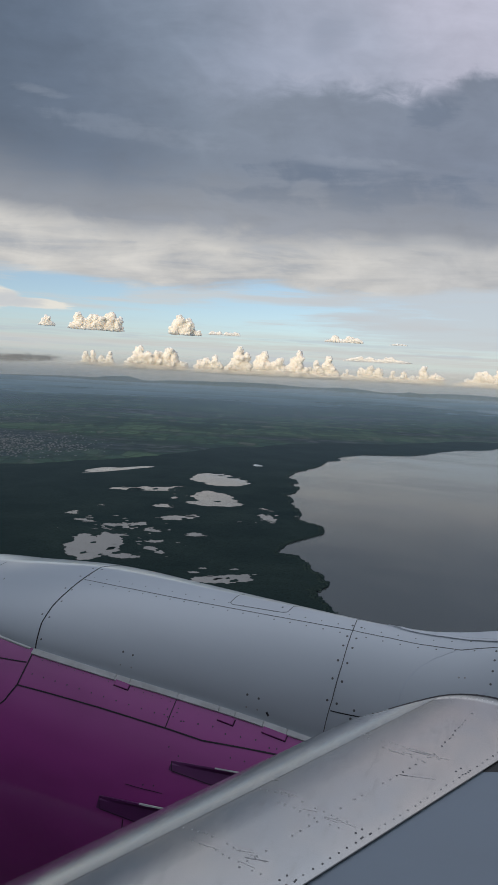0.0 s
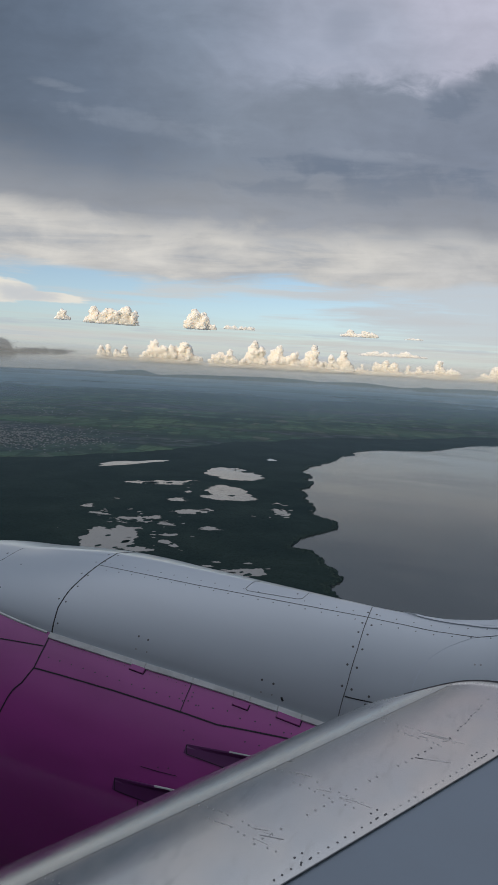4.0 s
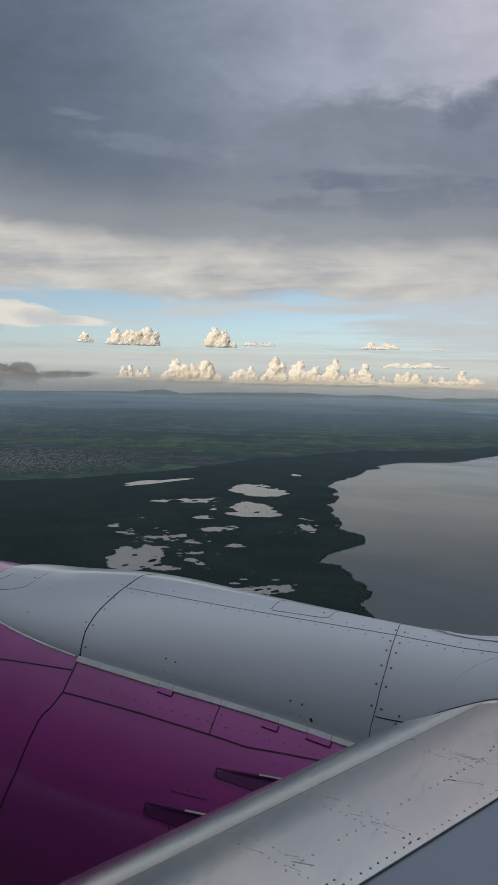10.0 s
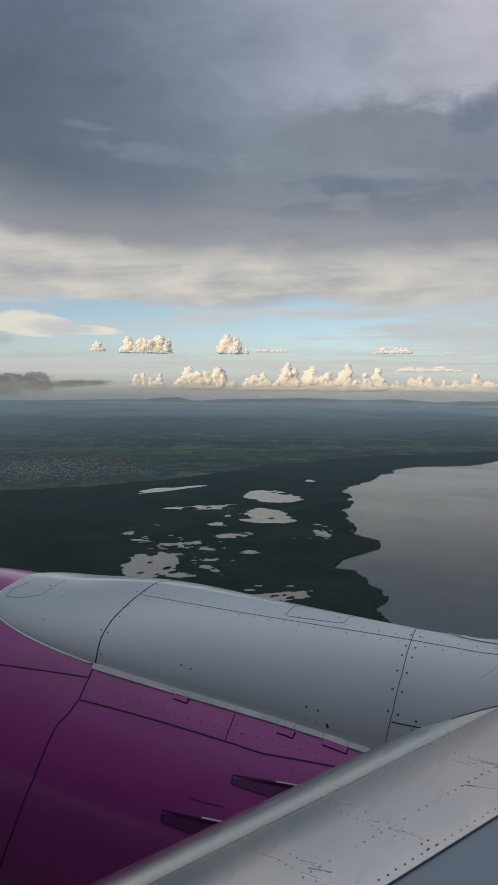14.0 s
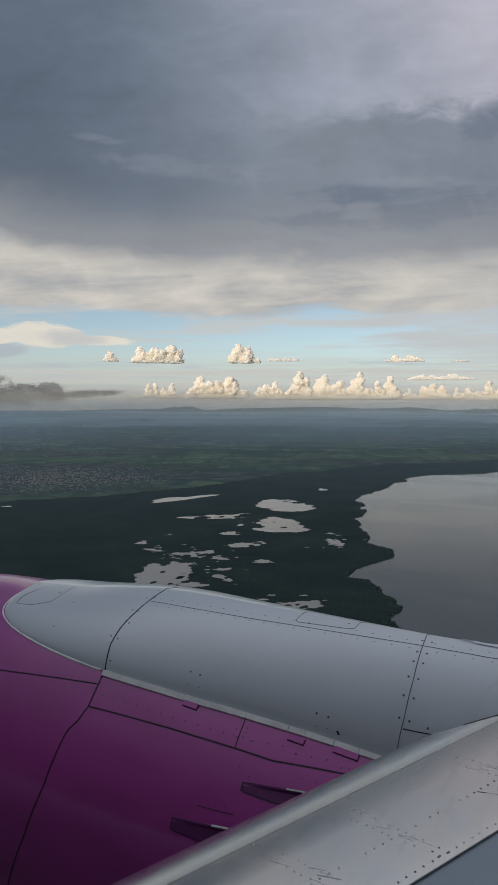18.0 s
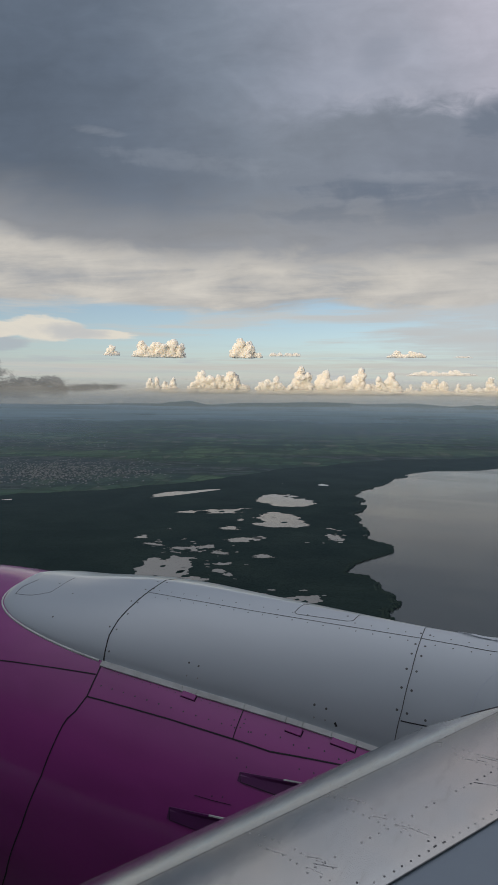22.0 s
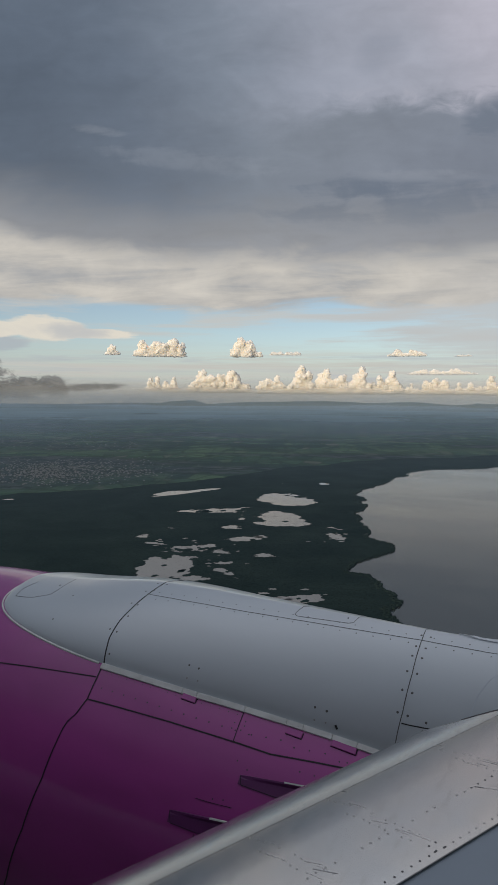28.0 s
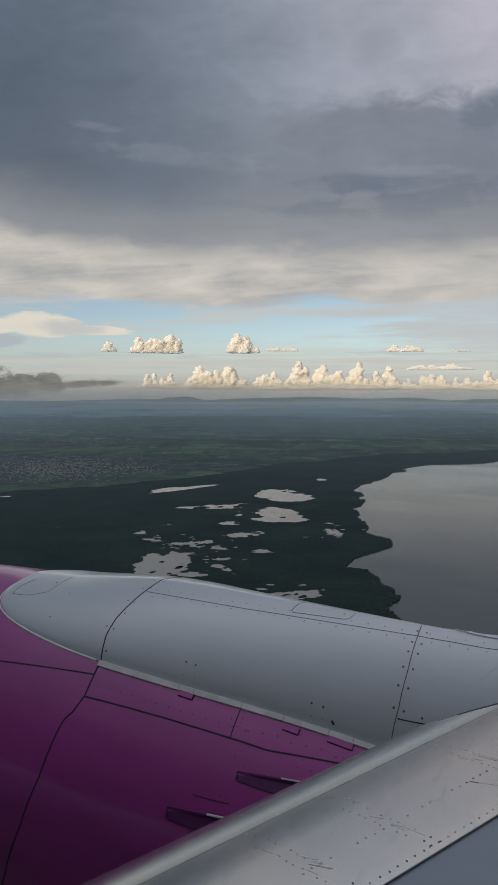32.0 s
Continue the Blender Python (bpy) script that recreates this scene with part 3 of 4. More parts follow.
def build_nacelle():
    xs = [-6.15 + 7.05 * k / 110 for k in range(111)]
    verts = [nacelle(x, 360 * k / 96) for x in xs for k in range(96)]
    faces = grid_faces(len(xs), 96, wrap=True)
    base = len(verts)
    for x, f in ((-6.12, 0.93), (-5.9, 0.86), (-5.2, 0.85)):      # inlet throat
        verts += [Vector((x, ENGINE_Y + f * 1.12 * math.sin(2 * math.pi * k / 96), ENGINE_Z + f * 1.12 * math.cos(2 * math.pi * k / 96))) for k in range(96)]
    for i, (p, q) in enumerate(((0, base), (base, base + 96), (base + 96, base + 192))):
        faces += [(p + k, q + k, q + (k + 1) % 96, p + (k + 1) % 96) for k in range(96)]
    faces.append(tuple(range(base + 192, base + 288)))
    faces.append(tuple(len(xs) * 96 - 96 + k for k in range(96))[::-1])
    ob = part("engine_nacelle", verts, faces, PURPLE, aircraft, "glossy purple engine nacelle with dark panel joints")
    j = lambda path, w=0.011, name="panel_joint": ribbon(name, nacelle, path, w, PURPLE_GAP, ob, INBOARD)
    j([(-3.06, -36.0), (-3.045, -39.4), (-3.028, -45.9), (-3.057, -50.8), (-3.094, -53.4), (-3.106, -55.6), (-3.142, -69.5), (-3.238, -84.6), (-3.415, -102.8), (-3.7, -125)], 0.008)
    j([(-5.0, -49.5), (-3.906, -44.3), (-3.056, -39.2)], 0.007)
    j([(-3.028, -46.0), (-2.459, -44.1), (-1.976, -43.1), (-1.785, -42.9), (-1.315, -38.7), (-1.0, -36.0)], 0.008)
    j([(-2.030, -34.0), (-2.015, -43.2)], 0.004)
    j([(-2.081, -68.8), (-2.070, -72.0)], 0.0045)
    j([(-2.12, -60.3), (-2.02, -60.0), (-1.90, -59.4)], 0.003)
    for k in range(13):
        bolt(nacelle, -2.971 + 0.0855 * k, -41.85 + 0.17 * k, 0.010, PURPLE_BOLT, ob, INBOARD)
    for k in range(9):
        bolt(nacelle, -1.93 + 0.085 * k, -39.6 + (k % 3) * 0.5 + 0.25 * k, 0.010, PURPLE_BOLT, ob, INBOARD)
    for k in range(16):
        bolt(nacelle, -2.96 + 0.060 * k, -37.2 + 0.12 * k, 0.0055, PURPLE_BOLT, ob, INBOARD)
    for x, d in ((-2.056, -39.7), (-2.000, -39.4), (-2.054, -37.9), (-1.995, -36.6), (-1.99, -37.9), (-1.60, -44.6), (-1.52, -44.2), (-1.44, -43.4), (-2.02, -59.0), (-1.96, -58.3),
                 (-1.95, -47.6), (-1.88, -49.0), (-1.30, -36.6), (-1.38, -37.6)):
        bolt(nacelle, x, d, 0.009, PURPLE_BOLT, ob, INBOARD)
    return ob


def latch(parent, x, length, top, low):
    """A small hinge block under the seal strip, with a dark rim."""
    for name, grow, lift, mat in (("latch", 0.0, 0.012, PURPLE), ("latch_rim", 0.004, 0.003, PURPLE_GAP)):
        verts = []
        for a in (-1, 1):
            for d, h in ((top, -0.01), (top, lift), (low - grow * 40, lift * 0.8), (low - 0.2 - grow * 50, -0.01)):
                verts.append(nacelle(x + a * (length / 2 + grow), d, h))
        part(name, verts, [(0, 1, 5, 4), (1, 2, 6, 5), (2, 3, 7, 6), (0, 3, 2, 1), (4, 5, 6, 7)], mat, parent, "purple hinge block" if name == "latch" else "", smooth=False)


def strake(parent, x0, d0, x1, d1, height, drop0, drop1):
    """A wedge-shaped scoop: a plate lifting off the cowl along its upper edge, its shade painted in darker purple, with
    a pale worn lip.
    """
    m = 12
    verts, lip = [], []
    for k in range(m + 1):
        t = k / m
        x, d = x0 + (x1 - x0) * t, d0 + (d1 - d0) * t
        h = height * min(1.0, t * 1.5) ** 0.8
        drop = drop0 + (drop1 - drop0) * t
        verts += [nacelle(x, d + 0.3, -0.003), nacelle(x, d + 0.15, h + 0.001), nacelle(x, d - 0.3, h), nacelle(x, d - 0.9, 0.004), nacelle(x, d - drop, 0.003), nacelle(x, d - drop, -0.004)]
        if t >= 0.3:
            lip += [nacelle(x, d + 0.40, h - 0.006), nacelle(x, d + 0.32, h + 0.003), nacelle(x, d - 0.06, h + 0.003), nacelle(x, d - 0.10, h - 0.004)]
    part("scoop", verts, grid_faces(m + 1, 6), PURPLE_SHADE, parent, "purple wedge-shaped scoop with its shade painted in darker purple", smooth=False)
    part("lip", lip, grid_faces(len(lip) // 4, 4), SEAL, parent, "pale worn lip of a scoop", smooth=False)
    ribbon("panel_joint", nacelle, [(x0, d0), (x0 + 0.02, d0 - drop0), (x1, d1 - drop1)], 0.004, PURPLE_GAP, parent, INBOARD, 0.004)


def build_pylon():
    xs = [-4.4599 + 0.495 * (k / 30) ** 2.2 for k in range(30)] + [-3.93 + 5.1 * k / 90 for k in range(91)]
    vs = [math.copysign(abs(q) ** 0.75, q) for q in [-1 + 2 * k / 80 for k in range(81)]]
    verts = [pylon(x, v) for x in xs for v in vs]
    ob = part("engine_pylon", verts, grid_faces(len(xs), 81), PYLON_PAINT, aircraft, "light grey painted engine pylon fairing with bolted panels")
    j = lambda path, w=0.010, name="panel_joint": ribbon(name, pylon, path, w, GAP if w > 0.006 else JOINT_GREY, ob, INBOARD, 0.0014)
    j([(-3.10, 0.3), (-3.106, 0.0), (-3.099, -0.31), (-3.099, -0.53), (-3.106, -0.71), (-3.097, -0.864), (-3.066, -0.974), (-3.058, -1.0)], 0.009)
    j([(-1.168, 0.3), (-1.169, -0.01), (-1.161, -0.2), (-1.146, -0.6), (-1.150, -0.85), (-1.166, -0.99)], 0.005)
    j([(-3.087, -0.300), (-2.781, -0.306), (-2.291, -0.290), (-1.675, -0.245), (-1.161, -0.200), (-0.95, -0.206), (-0.707, -0.235), (-0.543, -0.280), (-0.45, -0.262), (-0.30, -0.25), (0.1, -0.25)], 0.0038)
    j([(-1.96, 0.10), (-1.977, -0.07), (-1.979, -0.175), (-1.956, -0.201), (-1.80, -0.180), (-1.624, -0.155), (-1.594, -0.127), (-1.588, -0.04), (-1.575, 0.10)], 0.0036)
    j([(-1.148, -0.900), (-0.933, -0.891), (-0.70, -0.87)], 0.0065)
    j([(-4.30, -0.30), (-4.322, -0.60), (-4.29, -0.76), (-4.10, -0.66), (-3.963, -0.524), (-3.965, -0.40), (-3.991, -0.199), (-3.998, -0.07)], 0.0036)
    for k in range(18):
        x = -3.03 + 0.104 * k
        w = -0.300 + 0.0055 * k
        bolt(pylon, x, w + 0.062, 0.0095, BOLT, ob, INBOARD)
        bolt(pylon, x + 0.035, w - 0.062, 0.0095, BOLT, ob, INBOARD)
    for x, v in ((-3.136, -0.798), (-3.069, -0.807), (-3.142, -0.480), (-3.081, -0.488), (-3.148, -0.255), (-3.089, -0.221), (-3.072, -0.643), (-3.04, -0.953), (-3.15, -0.06), (-3.07, -0.05)):
        bolt(pylon, x, v, 0.014, BOLT, ob, INBOARD)
    for v in (-0.12, -0.30, -0.425, -0.582, -0.728, -0.857):
        bolt(pylon, -1.176, v, 0.0142, BOLT, ob, INBOARD)
        bolt(pylon, -1.121, v - 0.004, 0.0142, BOLT, ob, INBOARD)
    for k in range(7):
        bolt(pylon, -1.10 + 0.10 * k, -0.135 - 0.004 * k, 0.009, BOLT, ob, INBOARD)
        bolt(pylon, -1.07 + 0.10 * k, -0.265 - 0.004 * k, 0.009, BOLT, ob, INBOARD)
    for x, v in ((-3.679, -0.840), (-3.730, -0.488), (-2.457, -0.901), (-2.387, -0.906), (-1.624, -0.937), (-1.554, -0.939), (-1.021, -0.872), (-0.919, -0.867), (-1.032, -0.910)):
        bolt(pylon, x, v, 0.0142, BOLT, ob, INBOARD)
    for x, v in ((-2.447, -0.962), (-2.371, -0.961), (-1.616, -0.978), (-1.551, -0.976), (-0.52, -0.56), (-0.49, -0.56)):
        bolt(pylon, x, v, 0.011, BOLT_LIGHT, ob, INBOARD)
    ribbon("fairing_edge", pylon, [(-0.56, -0.285), (-0.67, -0.40), (-0.745, -0.52), (-0.79, -0.66), (-0.81, -0.80)], 0.004, FAIRING_RIM, ob, INBOARD, 0.001)
    # bright crest line of the fairing, painted as a pale ribbon
    ribbon("fairing_lip", pylon, [(-0.98, 0.03), (-0.86, -0.02), (-0.75, -0.045), (-0.624, -0.085), (-0.52, -0.125), (-0.38, -0.165), (-0.1, -0.18)], 0.016, LIP_HIGHLIGHT, ob, INBOARD, 0.006, "raised lip of the wing root fairing with its highlight painted in")
    ribbon("panel_joint", pylon, [(-0.86, -0.005), (-0.75, -0.028), (-0.624, -0.068), (-0.52, -0.105), (-0.38, -0.145), (-0.1, -0.16)], 0.004, JOINT_GREY, ob, INBOARD, 0.003)
    for k in range(5):
        bolt(pylon, -0.36, -0.30 - 0.10 * k, 0.013, BOLT, ob, INBOARD)
    bolt(pylon, -4.031, -0.286, 0.020, GAP, ob, INBOARD, "drain_hole")
    bolt(pylon, -1.645, -0.06, 0.013, GAP, ob, INBOARD, "drain_hole")
    ribbon("oil_drip", pylon, [(-1.495, -0.974), (-1.482, -0.983)], 0.012, GAP, ob, INBOARD, 0.002, steps=3)
    # rubbed seal strips along the foot
    for a, b in ((-3.062, -2.450), (-2.447, -2.350), (-2.347, -2.030), (-2.027, -1.767), (-1.764, -1.668), (-1.665, -1.500), (-1.497, -1.361), (-1.358, -1.06)):
        m = max(3, int((b - a) / 0.05))
        verts = []
        for k in range(m + 1):
            x = a + (b - a) * k / m
            d = -pylon_spread(x)
            verts += [nacelle(x, d + 0.9, -0.01), nacelle(x, d + 0.10, 0.016), nacelle(x, d - 1.45, 0.010), nacelle(x, d - 1.6, -0.006)]
        part("seal_strip", verts, grid_faces(m + 1, 4) + [(0, 1, 2, 3), tuple(4 * m + q for q in (3, 2, 1, 0))], SEAL, ob, "pale worn seal strip", smooth=False)
    # edge bead round the nose
    path = [35.0 * math.sin(radians(q)) for q in range(-88, 91, 4)]
    verts = []
    for d in path:
        x = -3.05 - 1.410 * (1 - min(abs(d) / 35.0, 1.0) ** (1 / 0.21)) ** (1 / 1.7)
        k = -1 if d < 0 else 1
        w = 0.25 + 0.5 * abs(d) / 35
        f = 0.012 * (1 - abs(d) / 35)
        verts += [nacelle(x + f, d - k * 0.6 * w, 0.002), nacelle(x, d - k * 0.2 * w, 0.006), nacelle(x - f, d + k * 0.25 * w, 0.005), nacelle(x - f, d + k * 0.5 * w, -0.004)]
    part("edge_bead", verts, grid_faces(len(path), 4), SEAL, ob, "thin pale edge bead")
    return ob


def slat_end(c):
    """Span at which the inboard slat ends: its outer corner is rounded off."""
    return glide(c, [(0.0, 3.02), (0.11, 3.12), (0.176, 3.196), (0.26, 3.234), (0.40, 3.252), (0.70, 3.262)])


def build_slat(y0, y1, detail):
    m = int((y1 - y0) / 0.06)
    verts = []
    form = SLAT_FORM + [(0.70, 0.121), (0.40, 0.080)]
    for k in range(m + 1):
        for c, h in form:
            y = y0 + ((slat_end(c) if detail else y1) - y0) * k / m
            p = SLAT_ROOT + SPAN * (y - SLAT_ROOT.y)
            verts.append(Vector((p.x + c, y, p.z + h)))
    cols = len(form)
    faces = grid_faces(m + 1, cols, wrap=True) + [tuple(range(cols)), tuple(m * cols + q for q in range(cols))[::-1]]
    ob = part("slat", verts, faces, SLAT_METAL, aircraft, "worn bare metal leading edge slat with bolts and scuffs")
    if not detail:
        return ob
    # added smooth strip that makes the nose highlight; the slat skin runs on beneath
    skin = [(NOSE_C - (NOSE_R + 0.0008) * math.sin(radians(q)), NOSE_H + (NOSE_R + 0.0008) * math.cos(radians(q))) for q in range(48, 13, -2)]
    verts = []
    for k in range(m + 1):
        for c, h in skin:
            y = y0 + (slat_end(c) - 0.012 - y0) * k / m
            p = SLAT_ROOT + SPAN * (y - SLAT_ROOT.y)
            verts.append(Vector((p.x + c, y, p.z + h)))
    part("nose_highlight_strip", verts, grid_faces(m + 1, len(skin)), EDGE_METAL, ob, "smooth bright metal strip added over the slat nose for its highlight")
    random.seed(5)
    for k in range(80):                # bolts along the trailing edge
        y = 0.3 + 0.0335 * k + random.uniform(-0.004, 0.004)
        if y > 3.2:
            break
        pale = 2.19 < y < 2.6 or 1.50 < y < 1.66 or random.random() < 0.12
        bolt(slat, y, 0.671 + random.uniform(-0.003, 0.003), 0.0070 if pale else 0.0080, BOLT_METAL if pale else BOLT, ob, UPWARD)
    for r in (0.63, 1.12, 1.41, 1.90, 2.20, 2.69):
        for row, c0 in ((0.018, 0.17), (-0.026, 0.30)):      # paired rows over each rib
            for k in range(14):
                c = c0 + 0.031 * k
                if c < 0.61 and random.random() < 0.8:
                    near = r > 2.6 and c > 0.5
                    bolt(slat, r + row - 0.10 * (c - 0.3) + random.uniform(-0.003, 0.003), c + random.uniform(-0.004, 0.004), 0.0066, BOLT if near and random.random() < 0.6 else BOLT_METAL, ob, UPWARD)
        for dy, c in ((-0.047, 0.638), (-0.020, 0.638), (-0.054, 0.668), (-0.029, 0.673)):
            bolt(slat, r + dy, c, 0.0082, BOLT, ob, UPWARD)
        for k in range(4):             # rub marks along the rib
            c = random.uniform(0.26, 0.54)
            y = r + random.uniform(-0.035, 0.03) - 0.10 * (c - 0.3)
            ribbon("scuff", slat, [(y, c), (y + random.uniform(-0.004, 0.016), c + random.uniform(0.03, 0.10))], random.uniform(0.0016, 0.0034), SCUFF, ob, UPWARD, 0.0004, steps=3)
    for k in range(78):                # spanwise row at mid chord, turning forward near the end
        y = 0.5 + 0.0335 * k
        dark = 2.5 < y < 2.62 or 2.68 < y < 2.92
        if random.random() < (0.95 if dark else 0.65):
            bolt(slat, y, 0.505 - max(y - 2.72, 0.0) * 0.27 + random.uniform(-0.003, 0.003), 0.0088, BOLT if dark else BOLT_METAL, ob, UPWARD)
    for k in range(26):                # row along the rounded end
        c = 0.12 + 0.022 * k
        bolt(slat, slat_end(c) - 0.03, c, 0.008, BOLT_METAL, ob, UPWARD)
    for a, b, mat in (((2.521, 0.508), (2.557, 0.617), SCUFF), ((2.521, 0.508), (2.529, 0.535), BOLT), ((2.690, 0.408), (2.695, 0.515), SCUFF), ((2.665, 0.411), (2.667, 0.449), SCUFF),
                      ((2.176, 0.510), (2.186, 0.560), SCUFF), ((1.883, 0.483), (1.903, 0.550), BOLT_METAL), ((2.301, 0.173), (2.303, 0.20), BOLT_METAL), ((2.744, 0.181), (2.746, 0.21), BOLT_METAL)):
        ribbon("scratch", slat, [a, b], 0.0038, mat, ob, UPWARD, 0.0005, steps=4)
    ribbon("end_joint", slat, [(slat_end(q) + 0.007, q) for q in (0.05, 0.08, 0.11, 0.14, 0.176, 0.21, 0.26, 0.32, 0.40, 0.55, 0.70)], 0.011, GAP, ob, UPWARD, 0.002, steps=2)
    return ob


def build_wing():
    form = [(0.40, 0.02), (0.42, 0.085), (0.50, 0.108), (0.70, 0.1165), (1.1, 0.145), (1.7, 0.165), (2.5, 0.14), (3.4, 0.05), (4.1, -0.05), (4.1, -0.07), (2.8, -0.25), (1.4, -0.33), (0.6, -0.24), (0.42, -0.12)]
    verts = []
    m = 60
    for k in range(m + 1):
        y = -0.6 + 14.0 * k / m
        p = SLAT_ROOT + SPAN * (y - SLAT_ROOT.y)
        f = 1.0 - 0.035 * max(y, 0)
        verts += [Vector((p.x + 0.40 + (c - 0.40) * f, y, p.z + h)) for c, h in form]
    cols = len(form)
    ob = part("wing", verts, grid_faces(m + 1, cols, wrap=True) + [tuple(range(cols)), tuple(m * cols + q for q in range(cols))[::-1]], WING_PAINT, aircraft, "smooth blue-grey painted wing skin")
    # shade of the recess behind the slat, painted as a flat dark patch
    verts = []
    for y, c in ((2.70, 0.69), (3.26, 0.69), (3.26, 0.98), (2.745, 0.78)):
        p = SLAT_ROOT + SPAN * (y - SLAT_ROOT.y)
        h = 0.1165 + (c - 0.70) * 0.0285 / 0.4
        verts += [Vector((p.x + c, y, p.z + h - 0.01)), Vector((p.x + c, y, p.z + h + 0.003))]
    part("recess_shade_patch", verts, [(1, 3, 5, 7), (0, 2, 3, 1), (2, 4, 5, 3), (4, 6, 7, 5), (6, 0, 1, 7)], RECESS_SHADE, ob, "flat dark patch painted for the shade of a recess behind the slat", smooth=False)
    return ob


def build_fuselage():
    """The hull round the cabin, with the window opening that the view goes through."""
    cy, cz, r = -1.84, -0.25, 1.98
    xs = [-18, -12, -6, -3, -1.5, -0.8, -0.45] + [-0.30 + 0.0125 * k for k in range(33)] + [0.25, 0.6, 1.2, 3, 6, 10]
    degs = [-8 + 0.42 * k for k in range(60)]
    degs = degs + [degs[-1] + (352 - degs[-1]) * k / 70 for k in range(1, 70)]
    verts = [Vector((x, cy + r * math.cos(radians(a)), cz + r * math.sin(radians(a)))) for x in xs for a in degs]
    cols = len(degs)

    def inside(i, j):
        x = (xs[i] + xs[min(i + 1, len(xs) - 1)]) / 2
        a = degs[j] + 0.21
        z = cz + r * math.sin(radians(a))
        if math.cos(radians(a)) < 0:
            return False
        return (abs(x + 0.10) / 0.175) ** 4 + (abs(z - 0.02) / 0.25) ** 4 < 1
    faces = grid_faces(len(xs), cols, wrap=True, skip=inside) + [tuple(range(cols)), tuple((len(xs) - 1) * cols + q for q in range(cols))[::-1]]
    ob = part("fuselage", verts, faces, HULL_PAINT, aircraft, "grey painted fuselage side with a cabin window opening", smooth=True)
    ob.data.materials.append(CABIN)
    s = ob.modifiers.new("thickness", "SOLIDIFY")
    s.thickness, s.offset, s.material_offset = 0.04, -1.0, 1
    bm = bmesh.new()
    bm.from_mesh(ob.data)
    bmesh.ops.recalc_face_normals(bm, faces=bm.faces)
    bm.to_mesh(ob.data)
    bm.free()


engine = build_nacelle()
for x, w, top, low in ((-2.387, 0.095, -35.0, -36.6), (-1.702, 0.092, -34.0, -35.8), (-1.421, 0.135, -32.8, -34.6)):
    latch(engine, x, w, top, low)
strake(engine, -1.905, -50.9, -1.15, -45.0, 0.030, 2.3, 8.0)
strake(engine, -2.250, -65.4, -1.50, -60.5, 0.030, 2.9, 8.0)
build_pylon()
build_slat(0.14, 3.27, True)
build_slat(4.55, 13.2, False)
build_wing()
build_fuselage()


# ---- landscape ----
def fractal_line(points, rough, depth, seed):
    """A line through control points, broken up the way a natural shore is."""
    rng = random.Random(seed)
    pts = [Vector(p) for p in points]
    for level in range(depth):
        out = []
        for a, b in zip(pts, pts[1:]):
            d = b - a
            n = Vector((-d.y, d.x))
            out += [a, a + d * rng.uniform(0.4, 0.6) + n * rng.uniform(-rough, rough)]
        pts = out + [pts[-1]]
    return pts


def sheet(name, outline, z, mat, depth=0.0):
    bm = bmesh.new()
    vs = [bm.verts.new((p.x, p.y, z)) for p in outline]
    es = [bm.edges.new((vs[i], vs[(i + 1) % len(vs)])) for i in range(len(vs))]
    bmesh.ops.triangle_fill(bm, use_beauty=True, use_dissolve=False, edges=es)
    for f in bm.faces:
        if f.normal.z < 0:
            f.normal_flip()
    if depth:
        low = [bm.verts.new((p.x, p.y, z - depth)) for p in outline]
        for i in range(len(vs)):
            k = (i + 1) % len(vs)
            bm.faces.new((vs[i], low[i], low[k], vs[k]))
    me = bpy.data.meshes.new(name)
    bm.to_mesh(me)
    bm.free()
    me.materials.append(mat)
    return new(name, me)


def plain_height(x, y):
    r = math.hypot(x, y)
    swell = max(noise.fractal(Vector((x, y, 0)) * 0.0011, 1.0, 2.0, 4), 0.0)
    return 26.0 * max((r - 1500) / 3400, 0.0) ** 2 + 18.0 * swell * min(max((r - 2600) / 1800, 0.0), 1.0)


def build_ground():
    """One sheet out to the horizon, with low hills far off."""
    verts, rings, spokes = [], 90, 180
    for i in range(rings):
        r = 8 + 4900 * (i / (rings - 1)) ** 2.2
        for k in range(spokes):
            a = 2 * math.pi * k / spokes
            x, y = r * math.sin(a), r * math.cos(a)
            verts.append((x, y, -0.02 + plain_height(x, y)))
    faces = grid_faces(rings, spokes, wrap=True) + [tuple(range(spokes))[::-1]]
    return tagged(mesh_object("ground", verts, faces, LAND), "green and brown farmland plain running to the horizon", "ground", kind="structure")


build_ground()
SHORE = fractal_line([(2600, 1900), (1250, 2300), (430, 2150), (90, 1850), (-69, 1451), (-137, 1200), (-203, 1019), (-246, 929), (-287, 862), (-284, 791), (-273, 690),
                      (-271, 646), (-245, 604), (-246, 583), (-231, 574), (-229, 533), (-209, 505), (-180, 447), (-153, 427), (-149, 405), (-155, 384), (-149, 346), (-138, 349),
                      (-115, 322), (-106, 309), (-109, 297), (-96, 281), (-76, 243), (-57, 195), (-20, 80), (60, -200), (200, -900)], 0.13, 4, 11)
FOREST_EDGE = fractal_line([(200, -900), (-900, -900), (-720, 60), (-640, 300), (-556, 408), (-496, 516), (-470, 596), (-448, 742), (-417, 861), (-373, 1011), (-291, 1099),
                            (-230, 1270), (-110, 1480), (60, 1860), (400, 2180), (1240, 2340)], 0.15, 5, 12)
lake = sheet("water", SHORE + [Vector((1200, -1500)), Vector((2300, -900)), Vector((2700, 600))], 0.10, LAKE_WATER)
tagged(lake, "calm grey lake reflecting the overcast sky", "lake", kind="structure")
start = next(i for i, p in enumerate(SHORE) if (p - Vector((1250, 2300))).length < 1)
forest = sheet("mangrove_forest", SHORE[start:] + FOREST_EDGE[1:], 0.55, FOREST, 0.6)
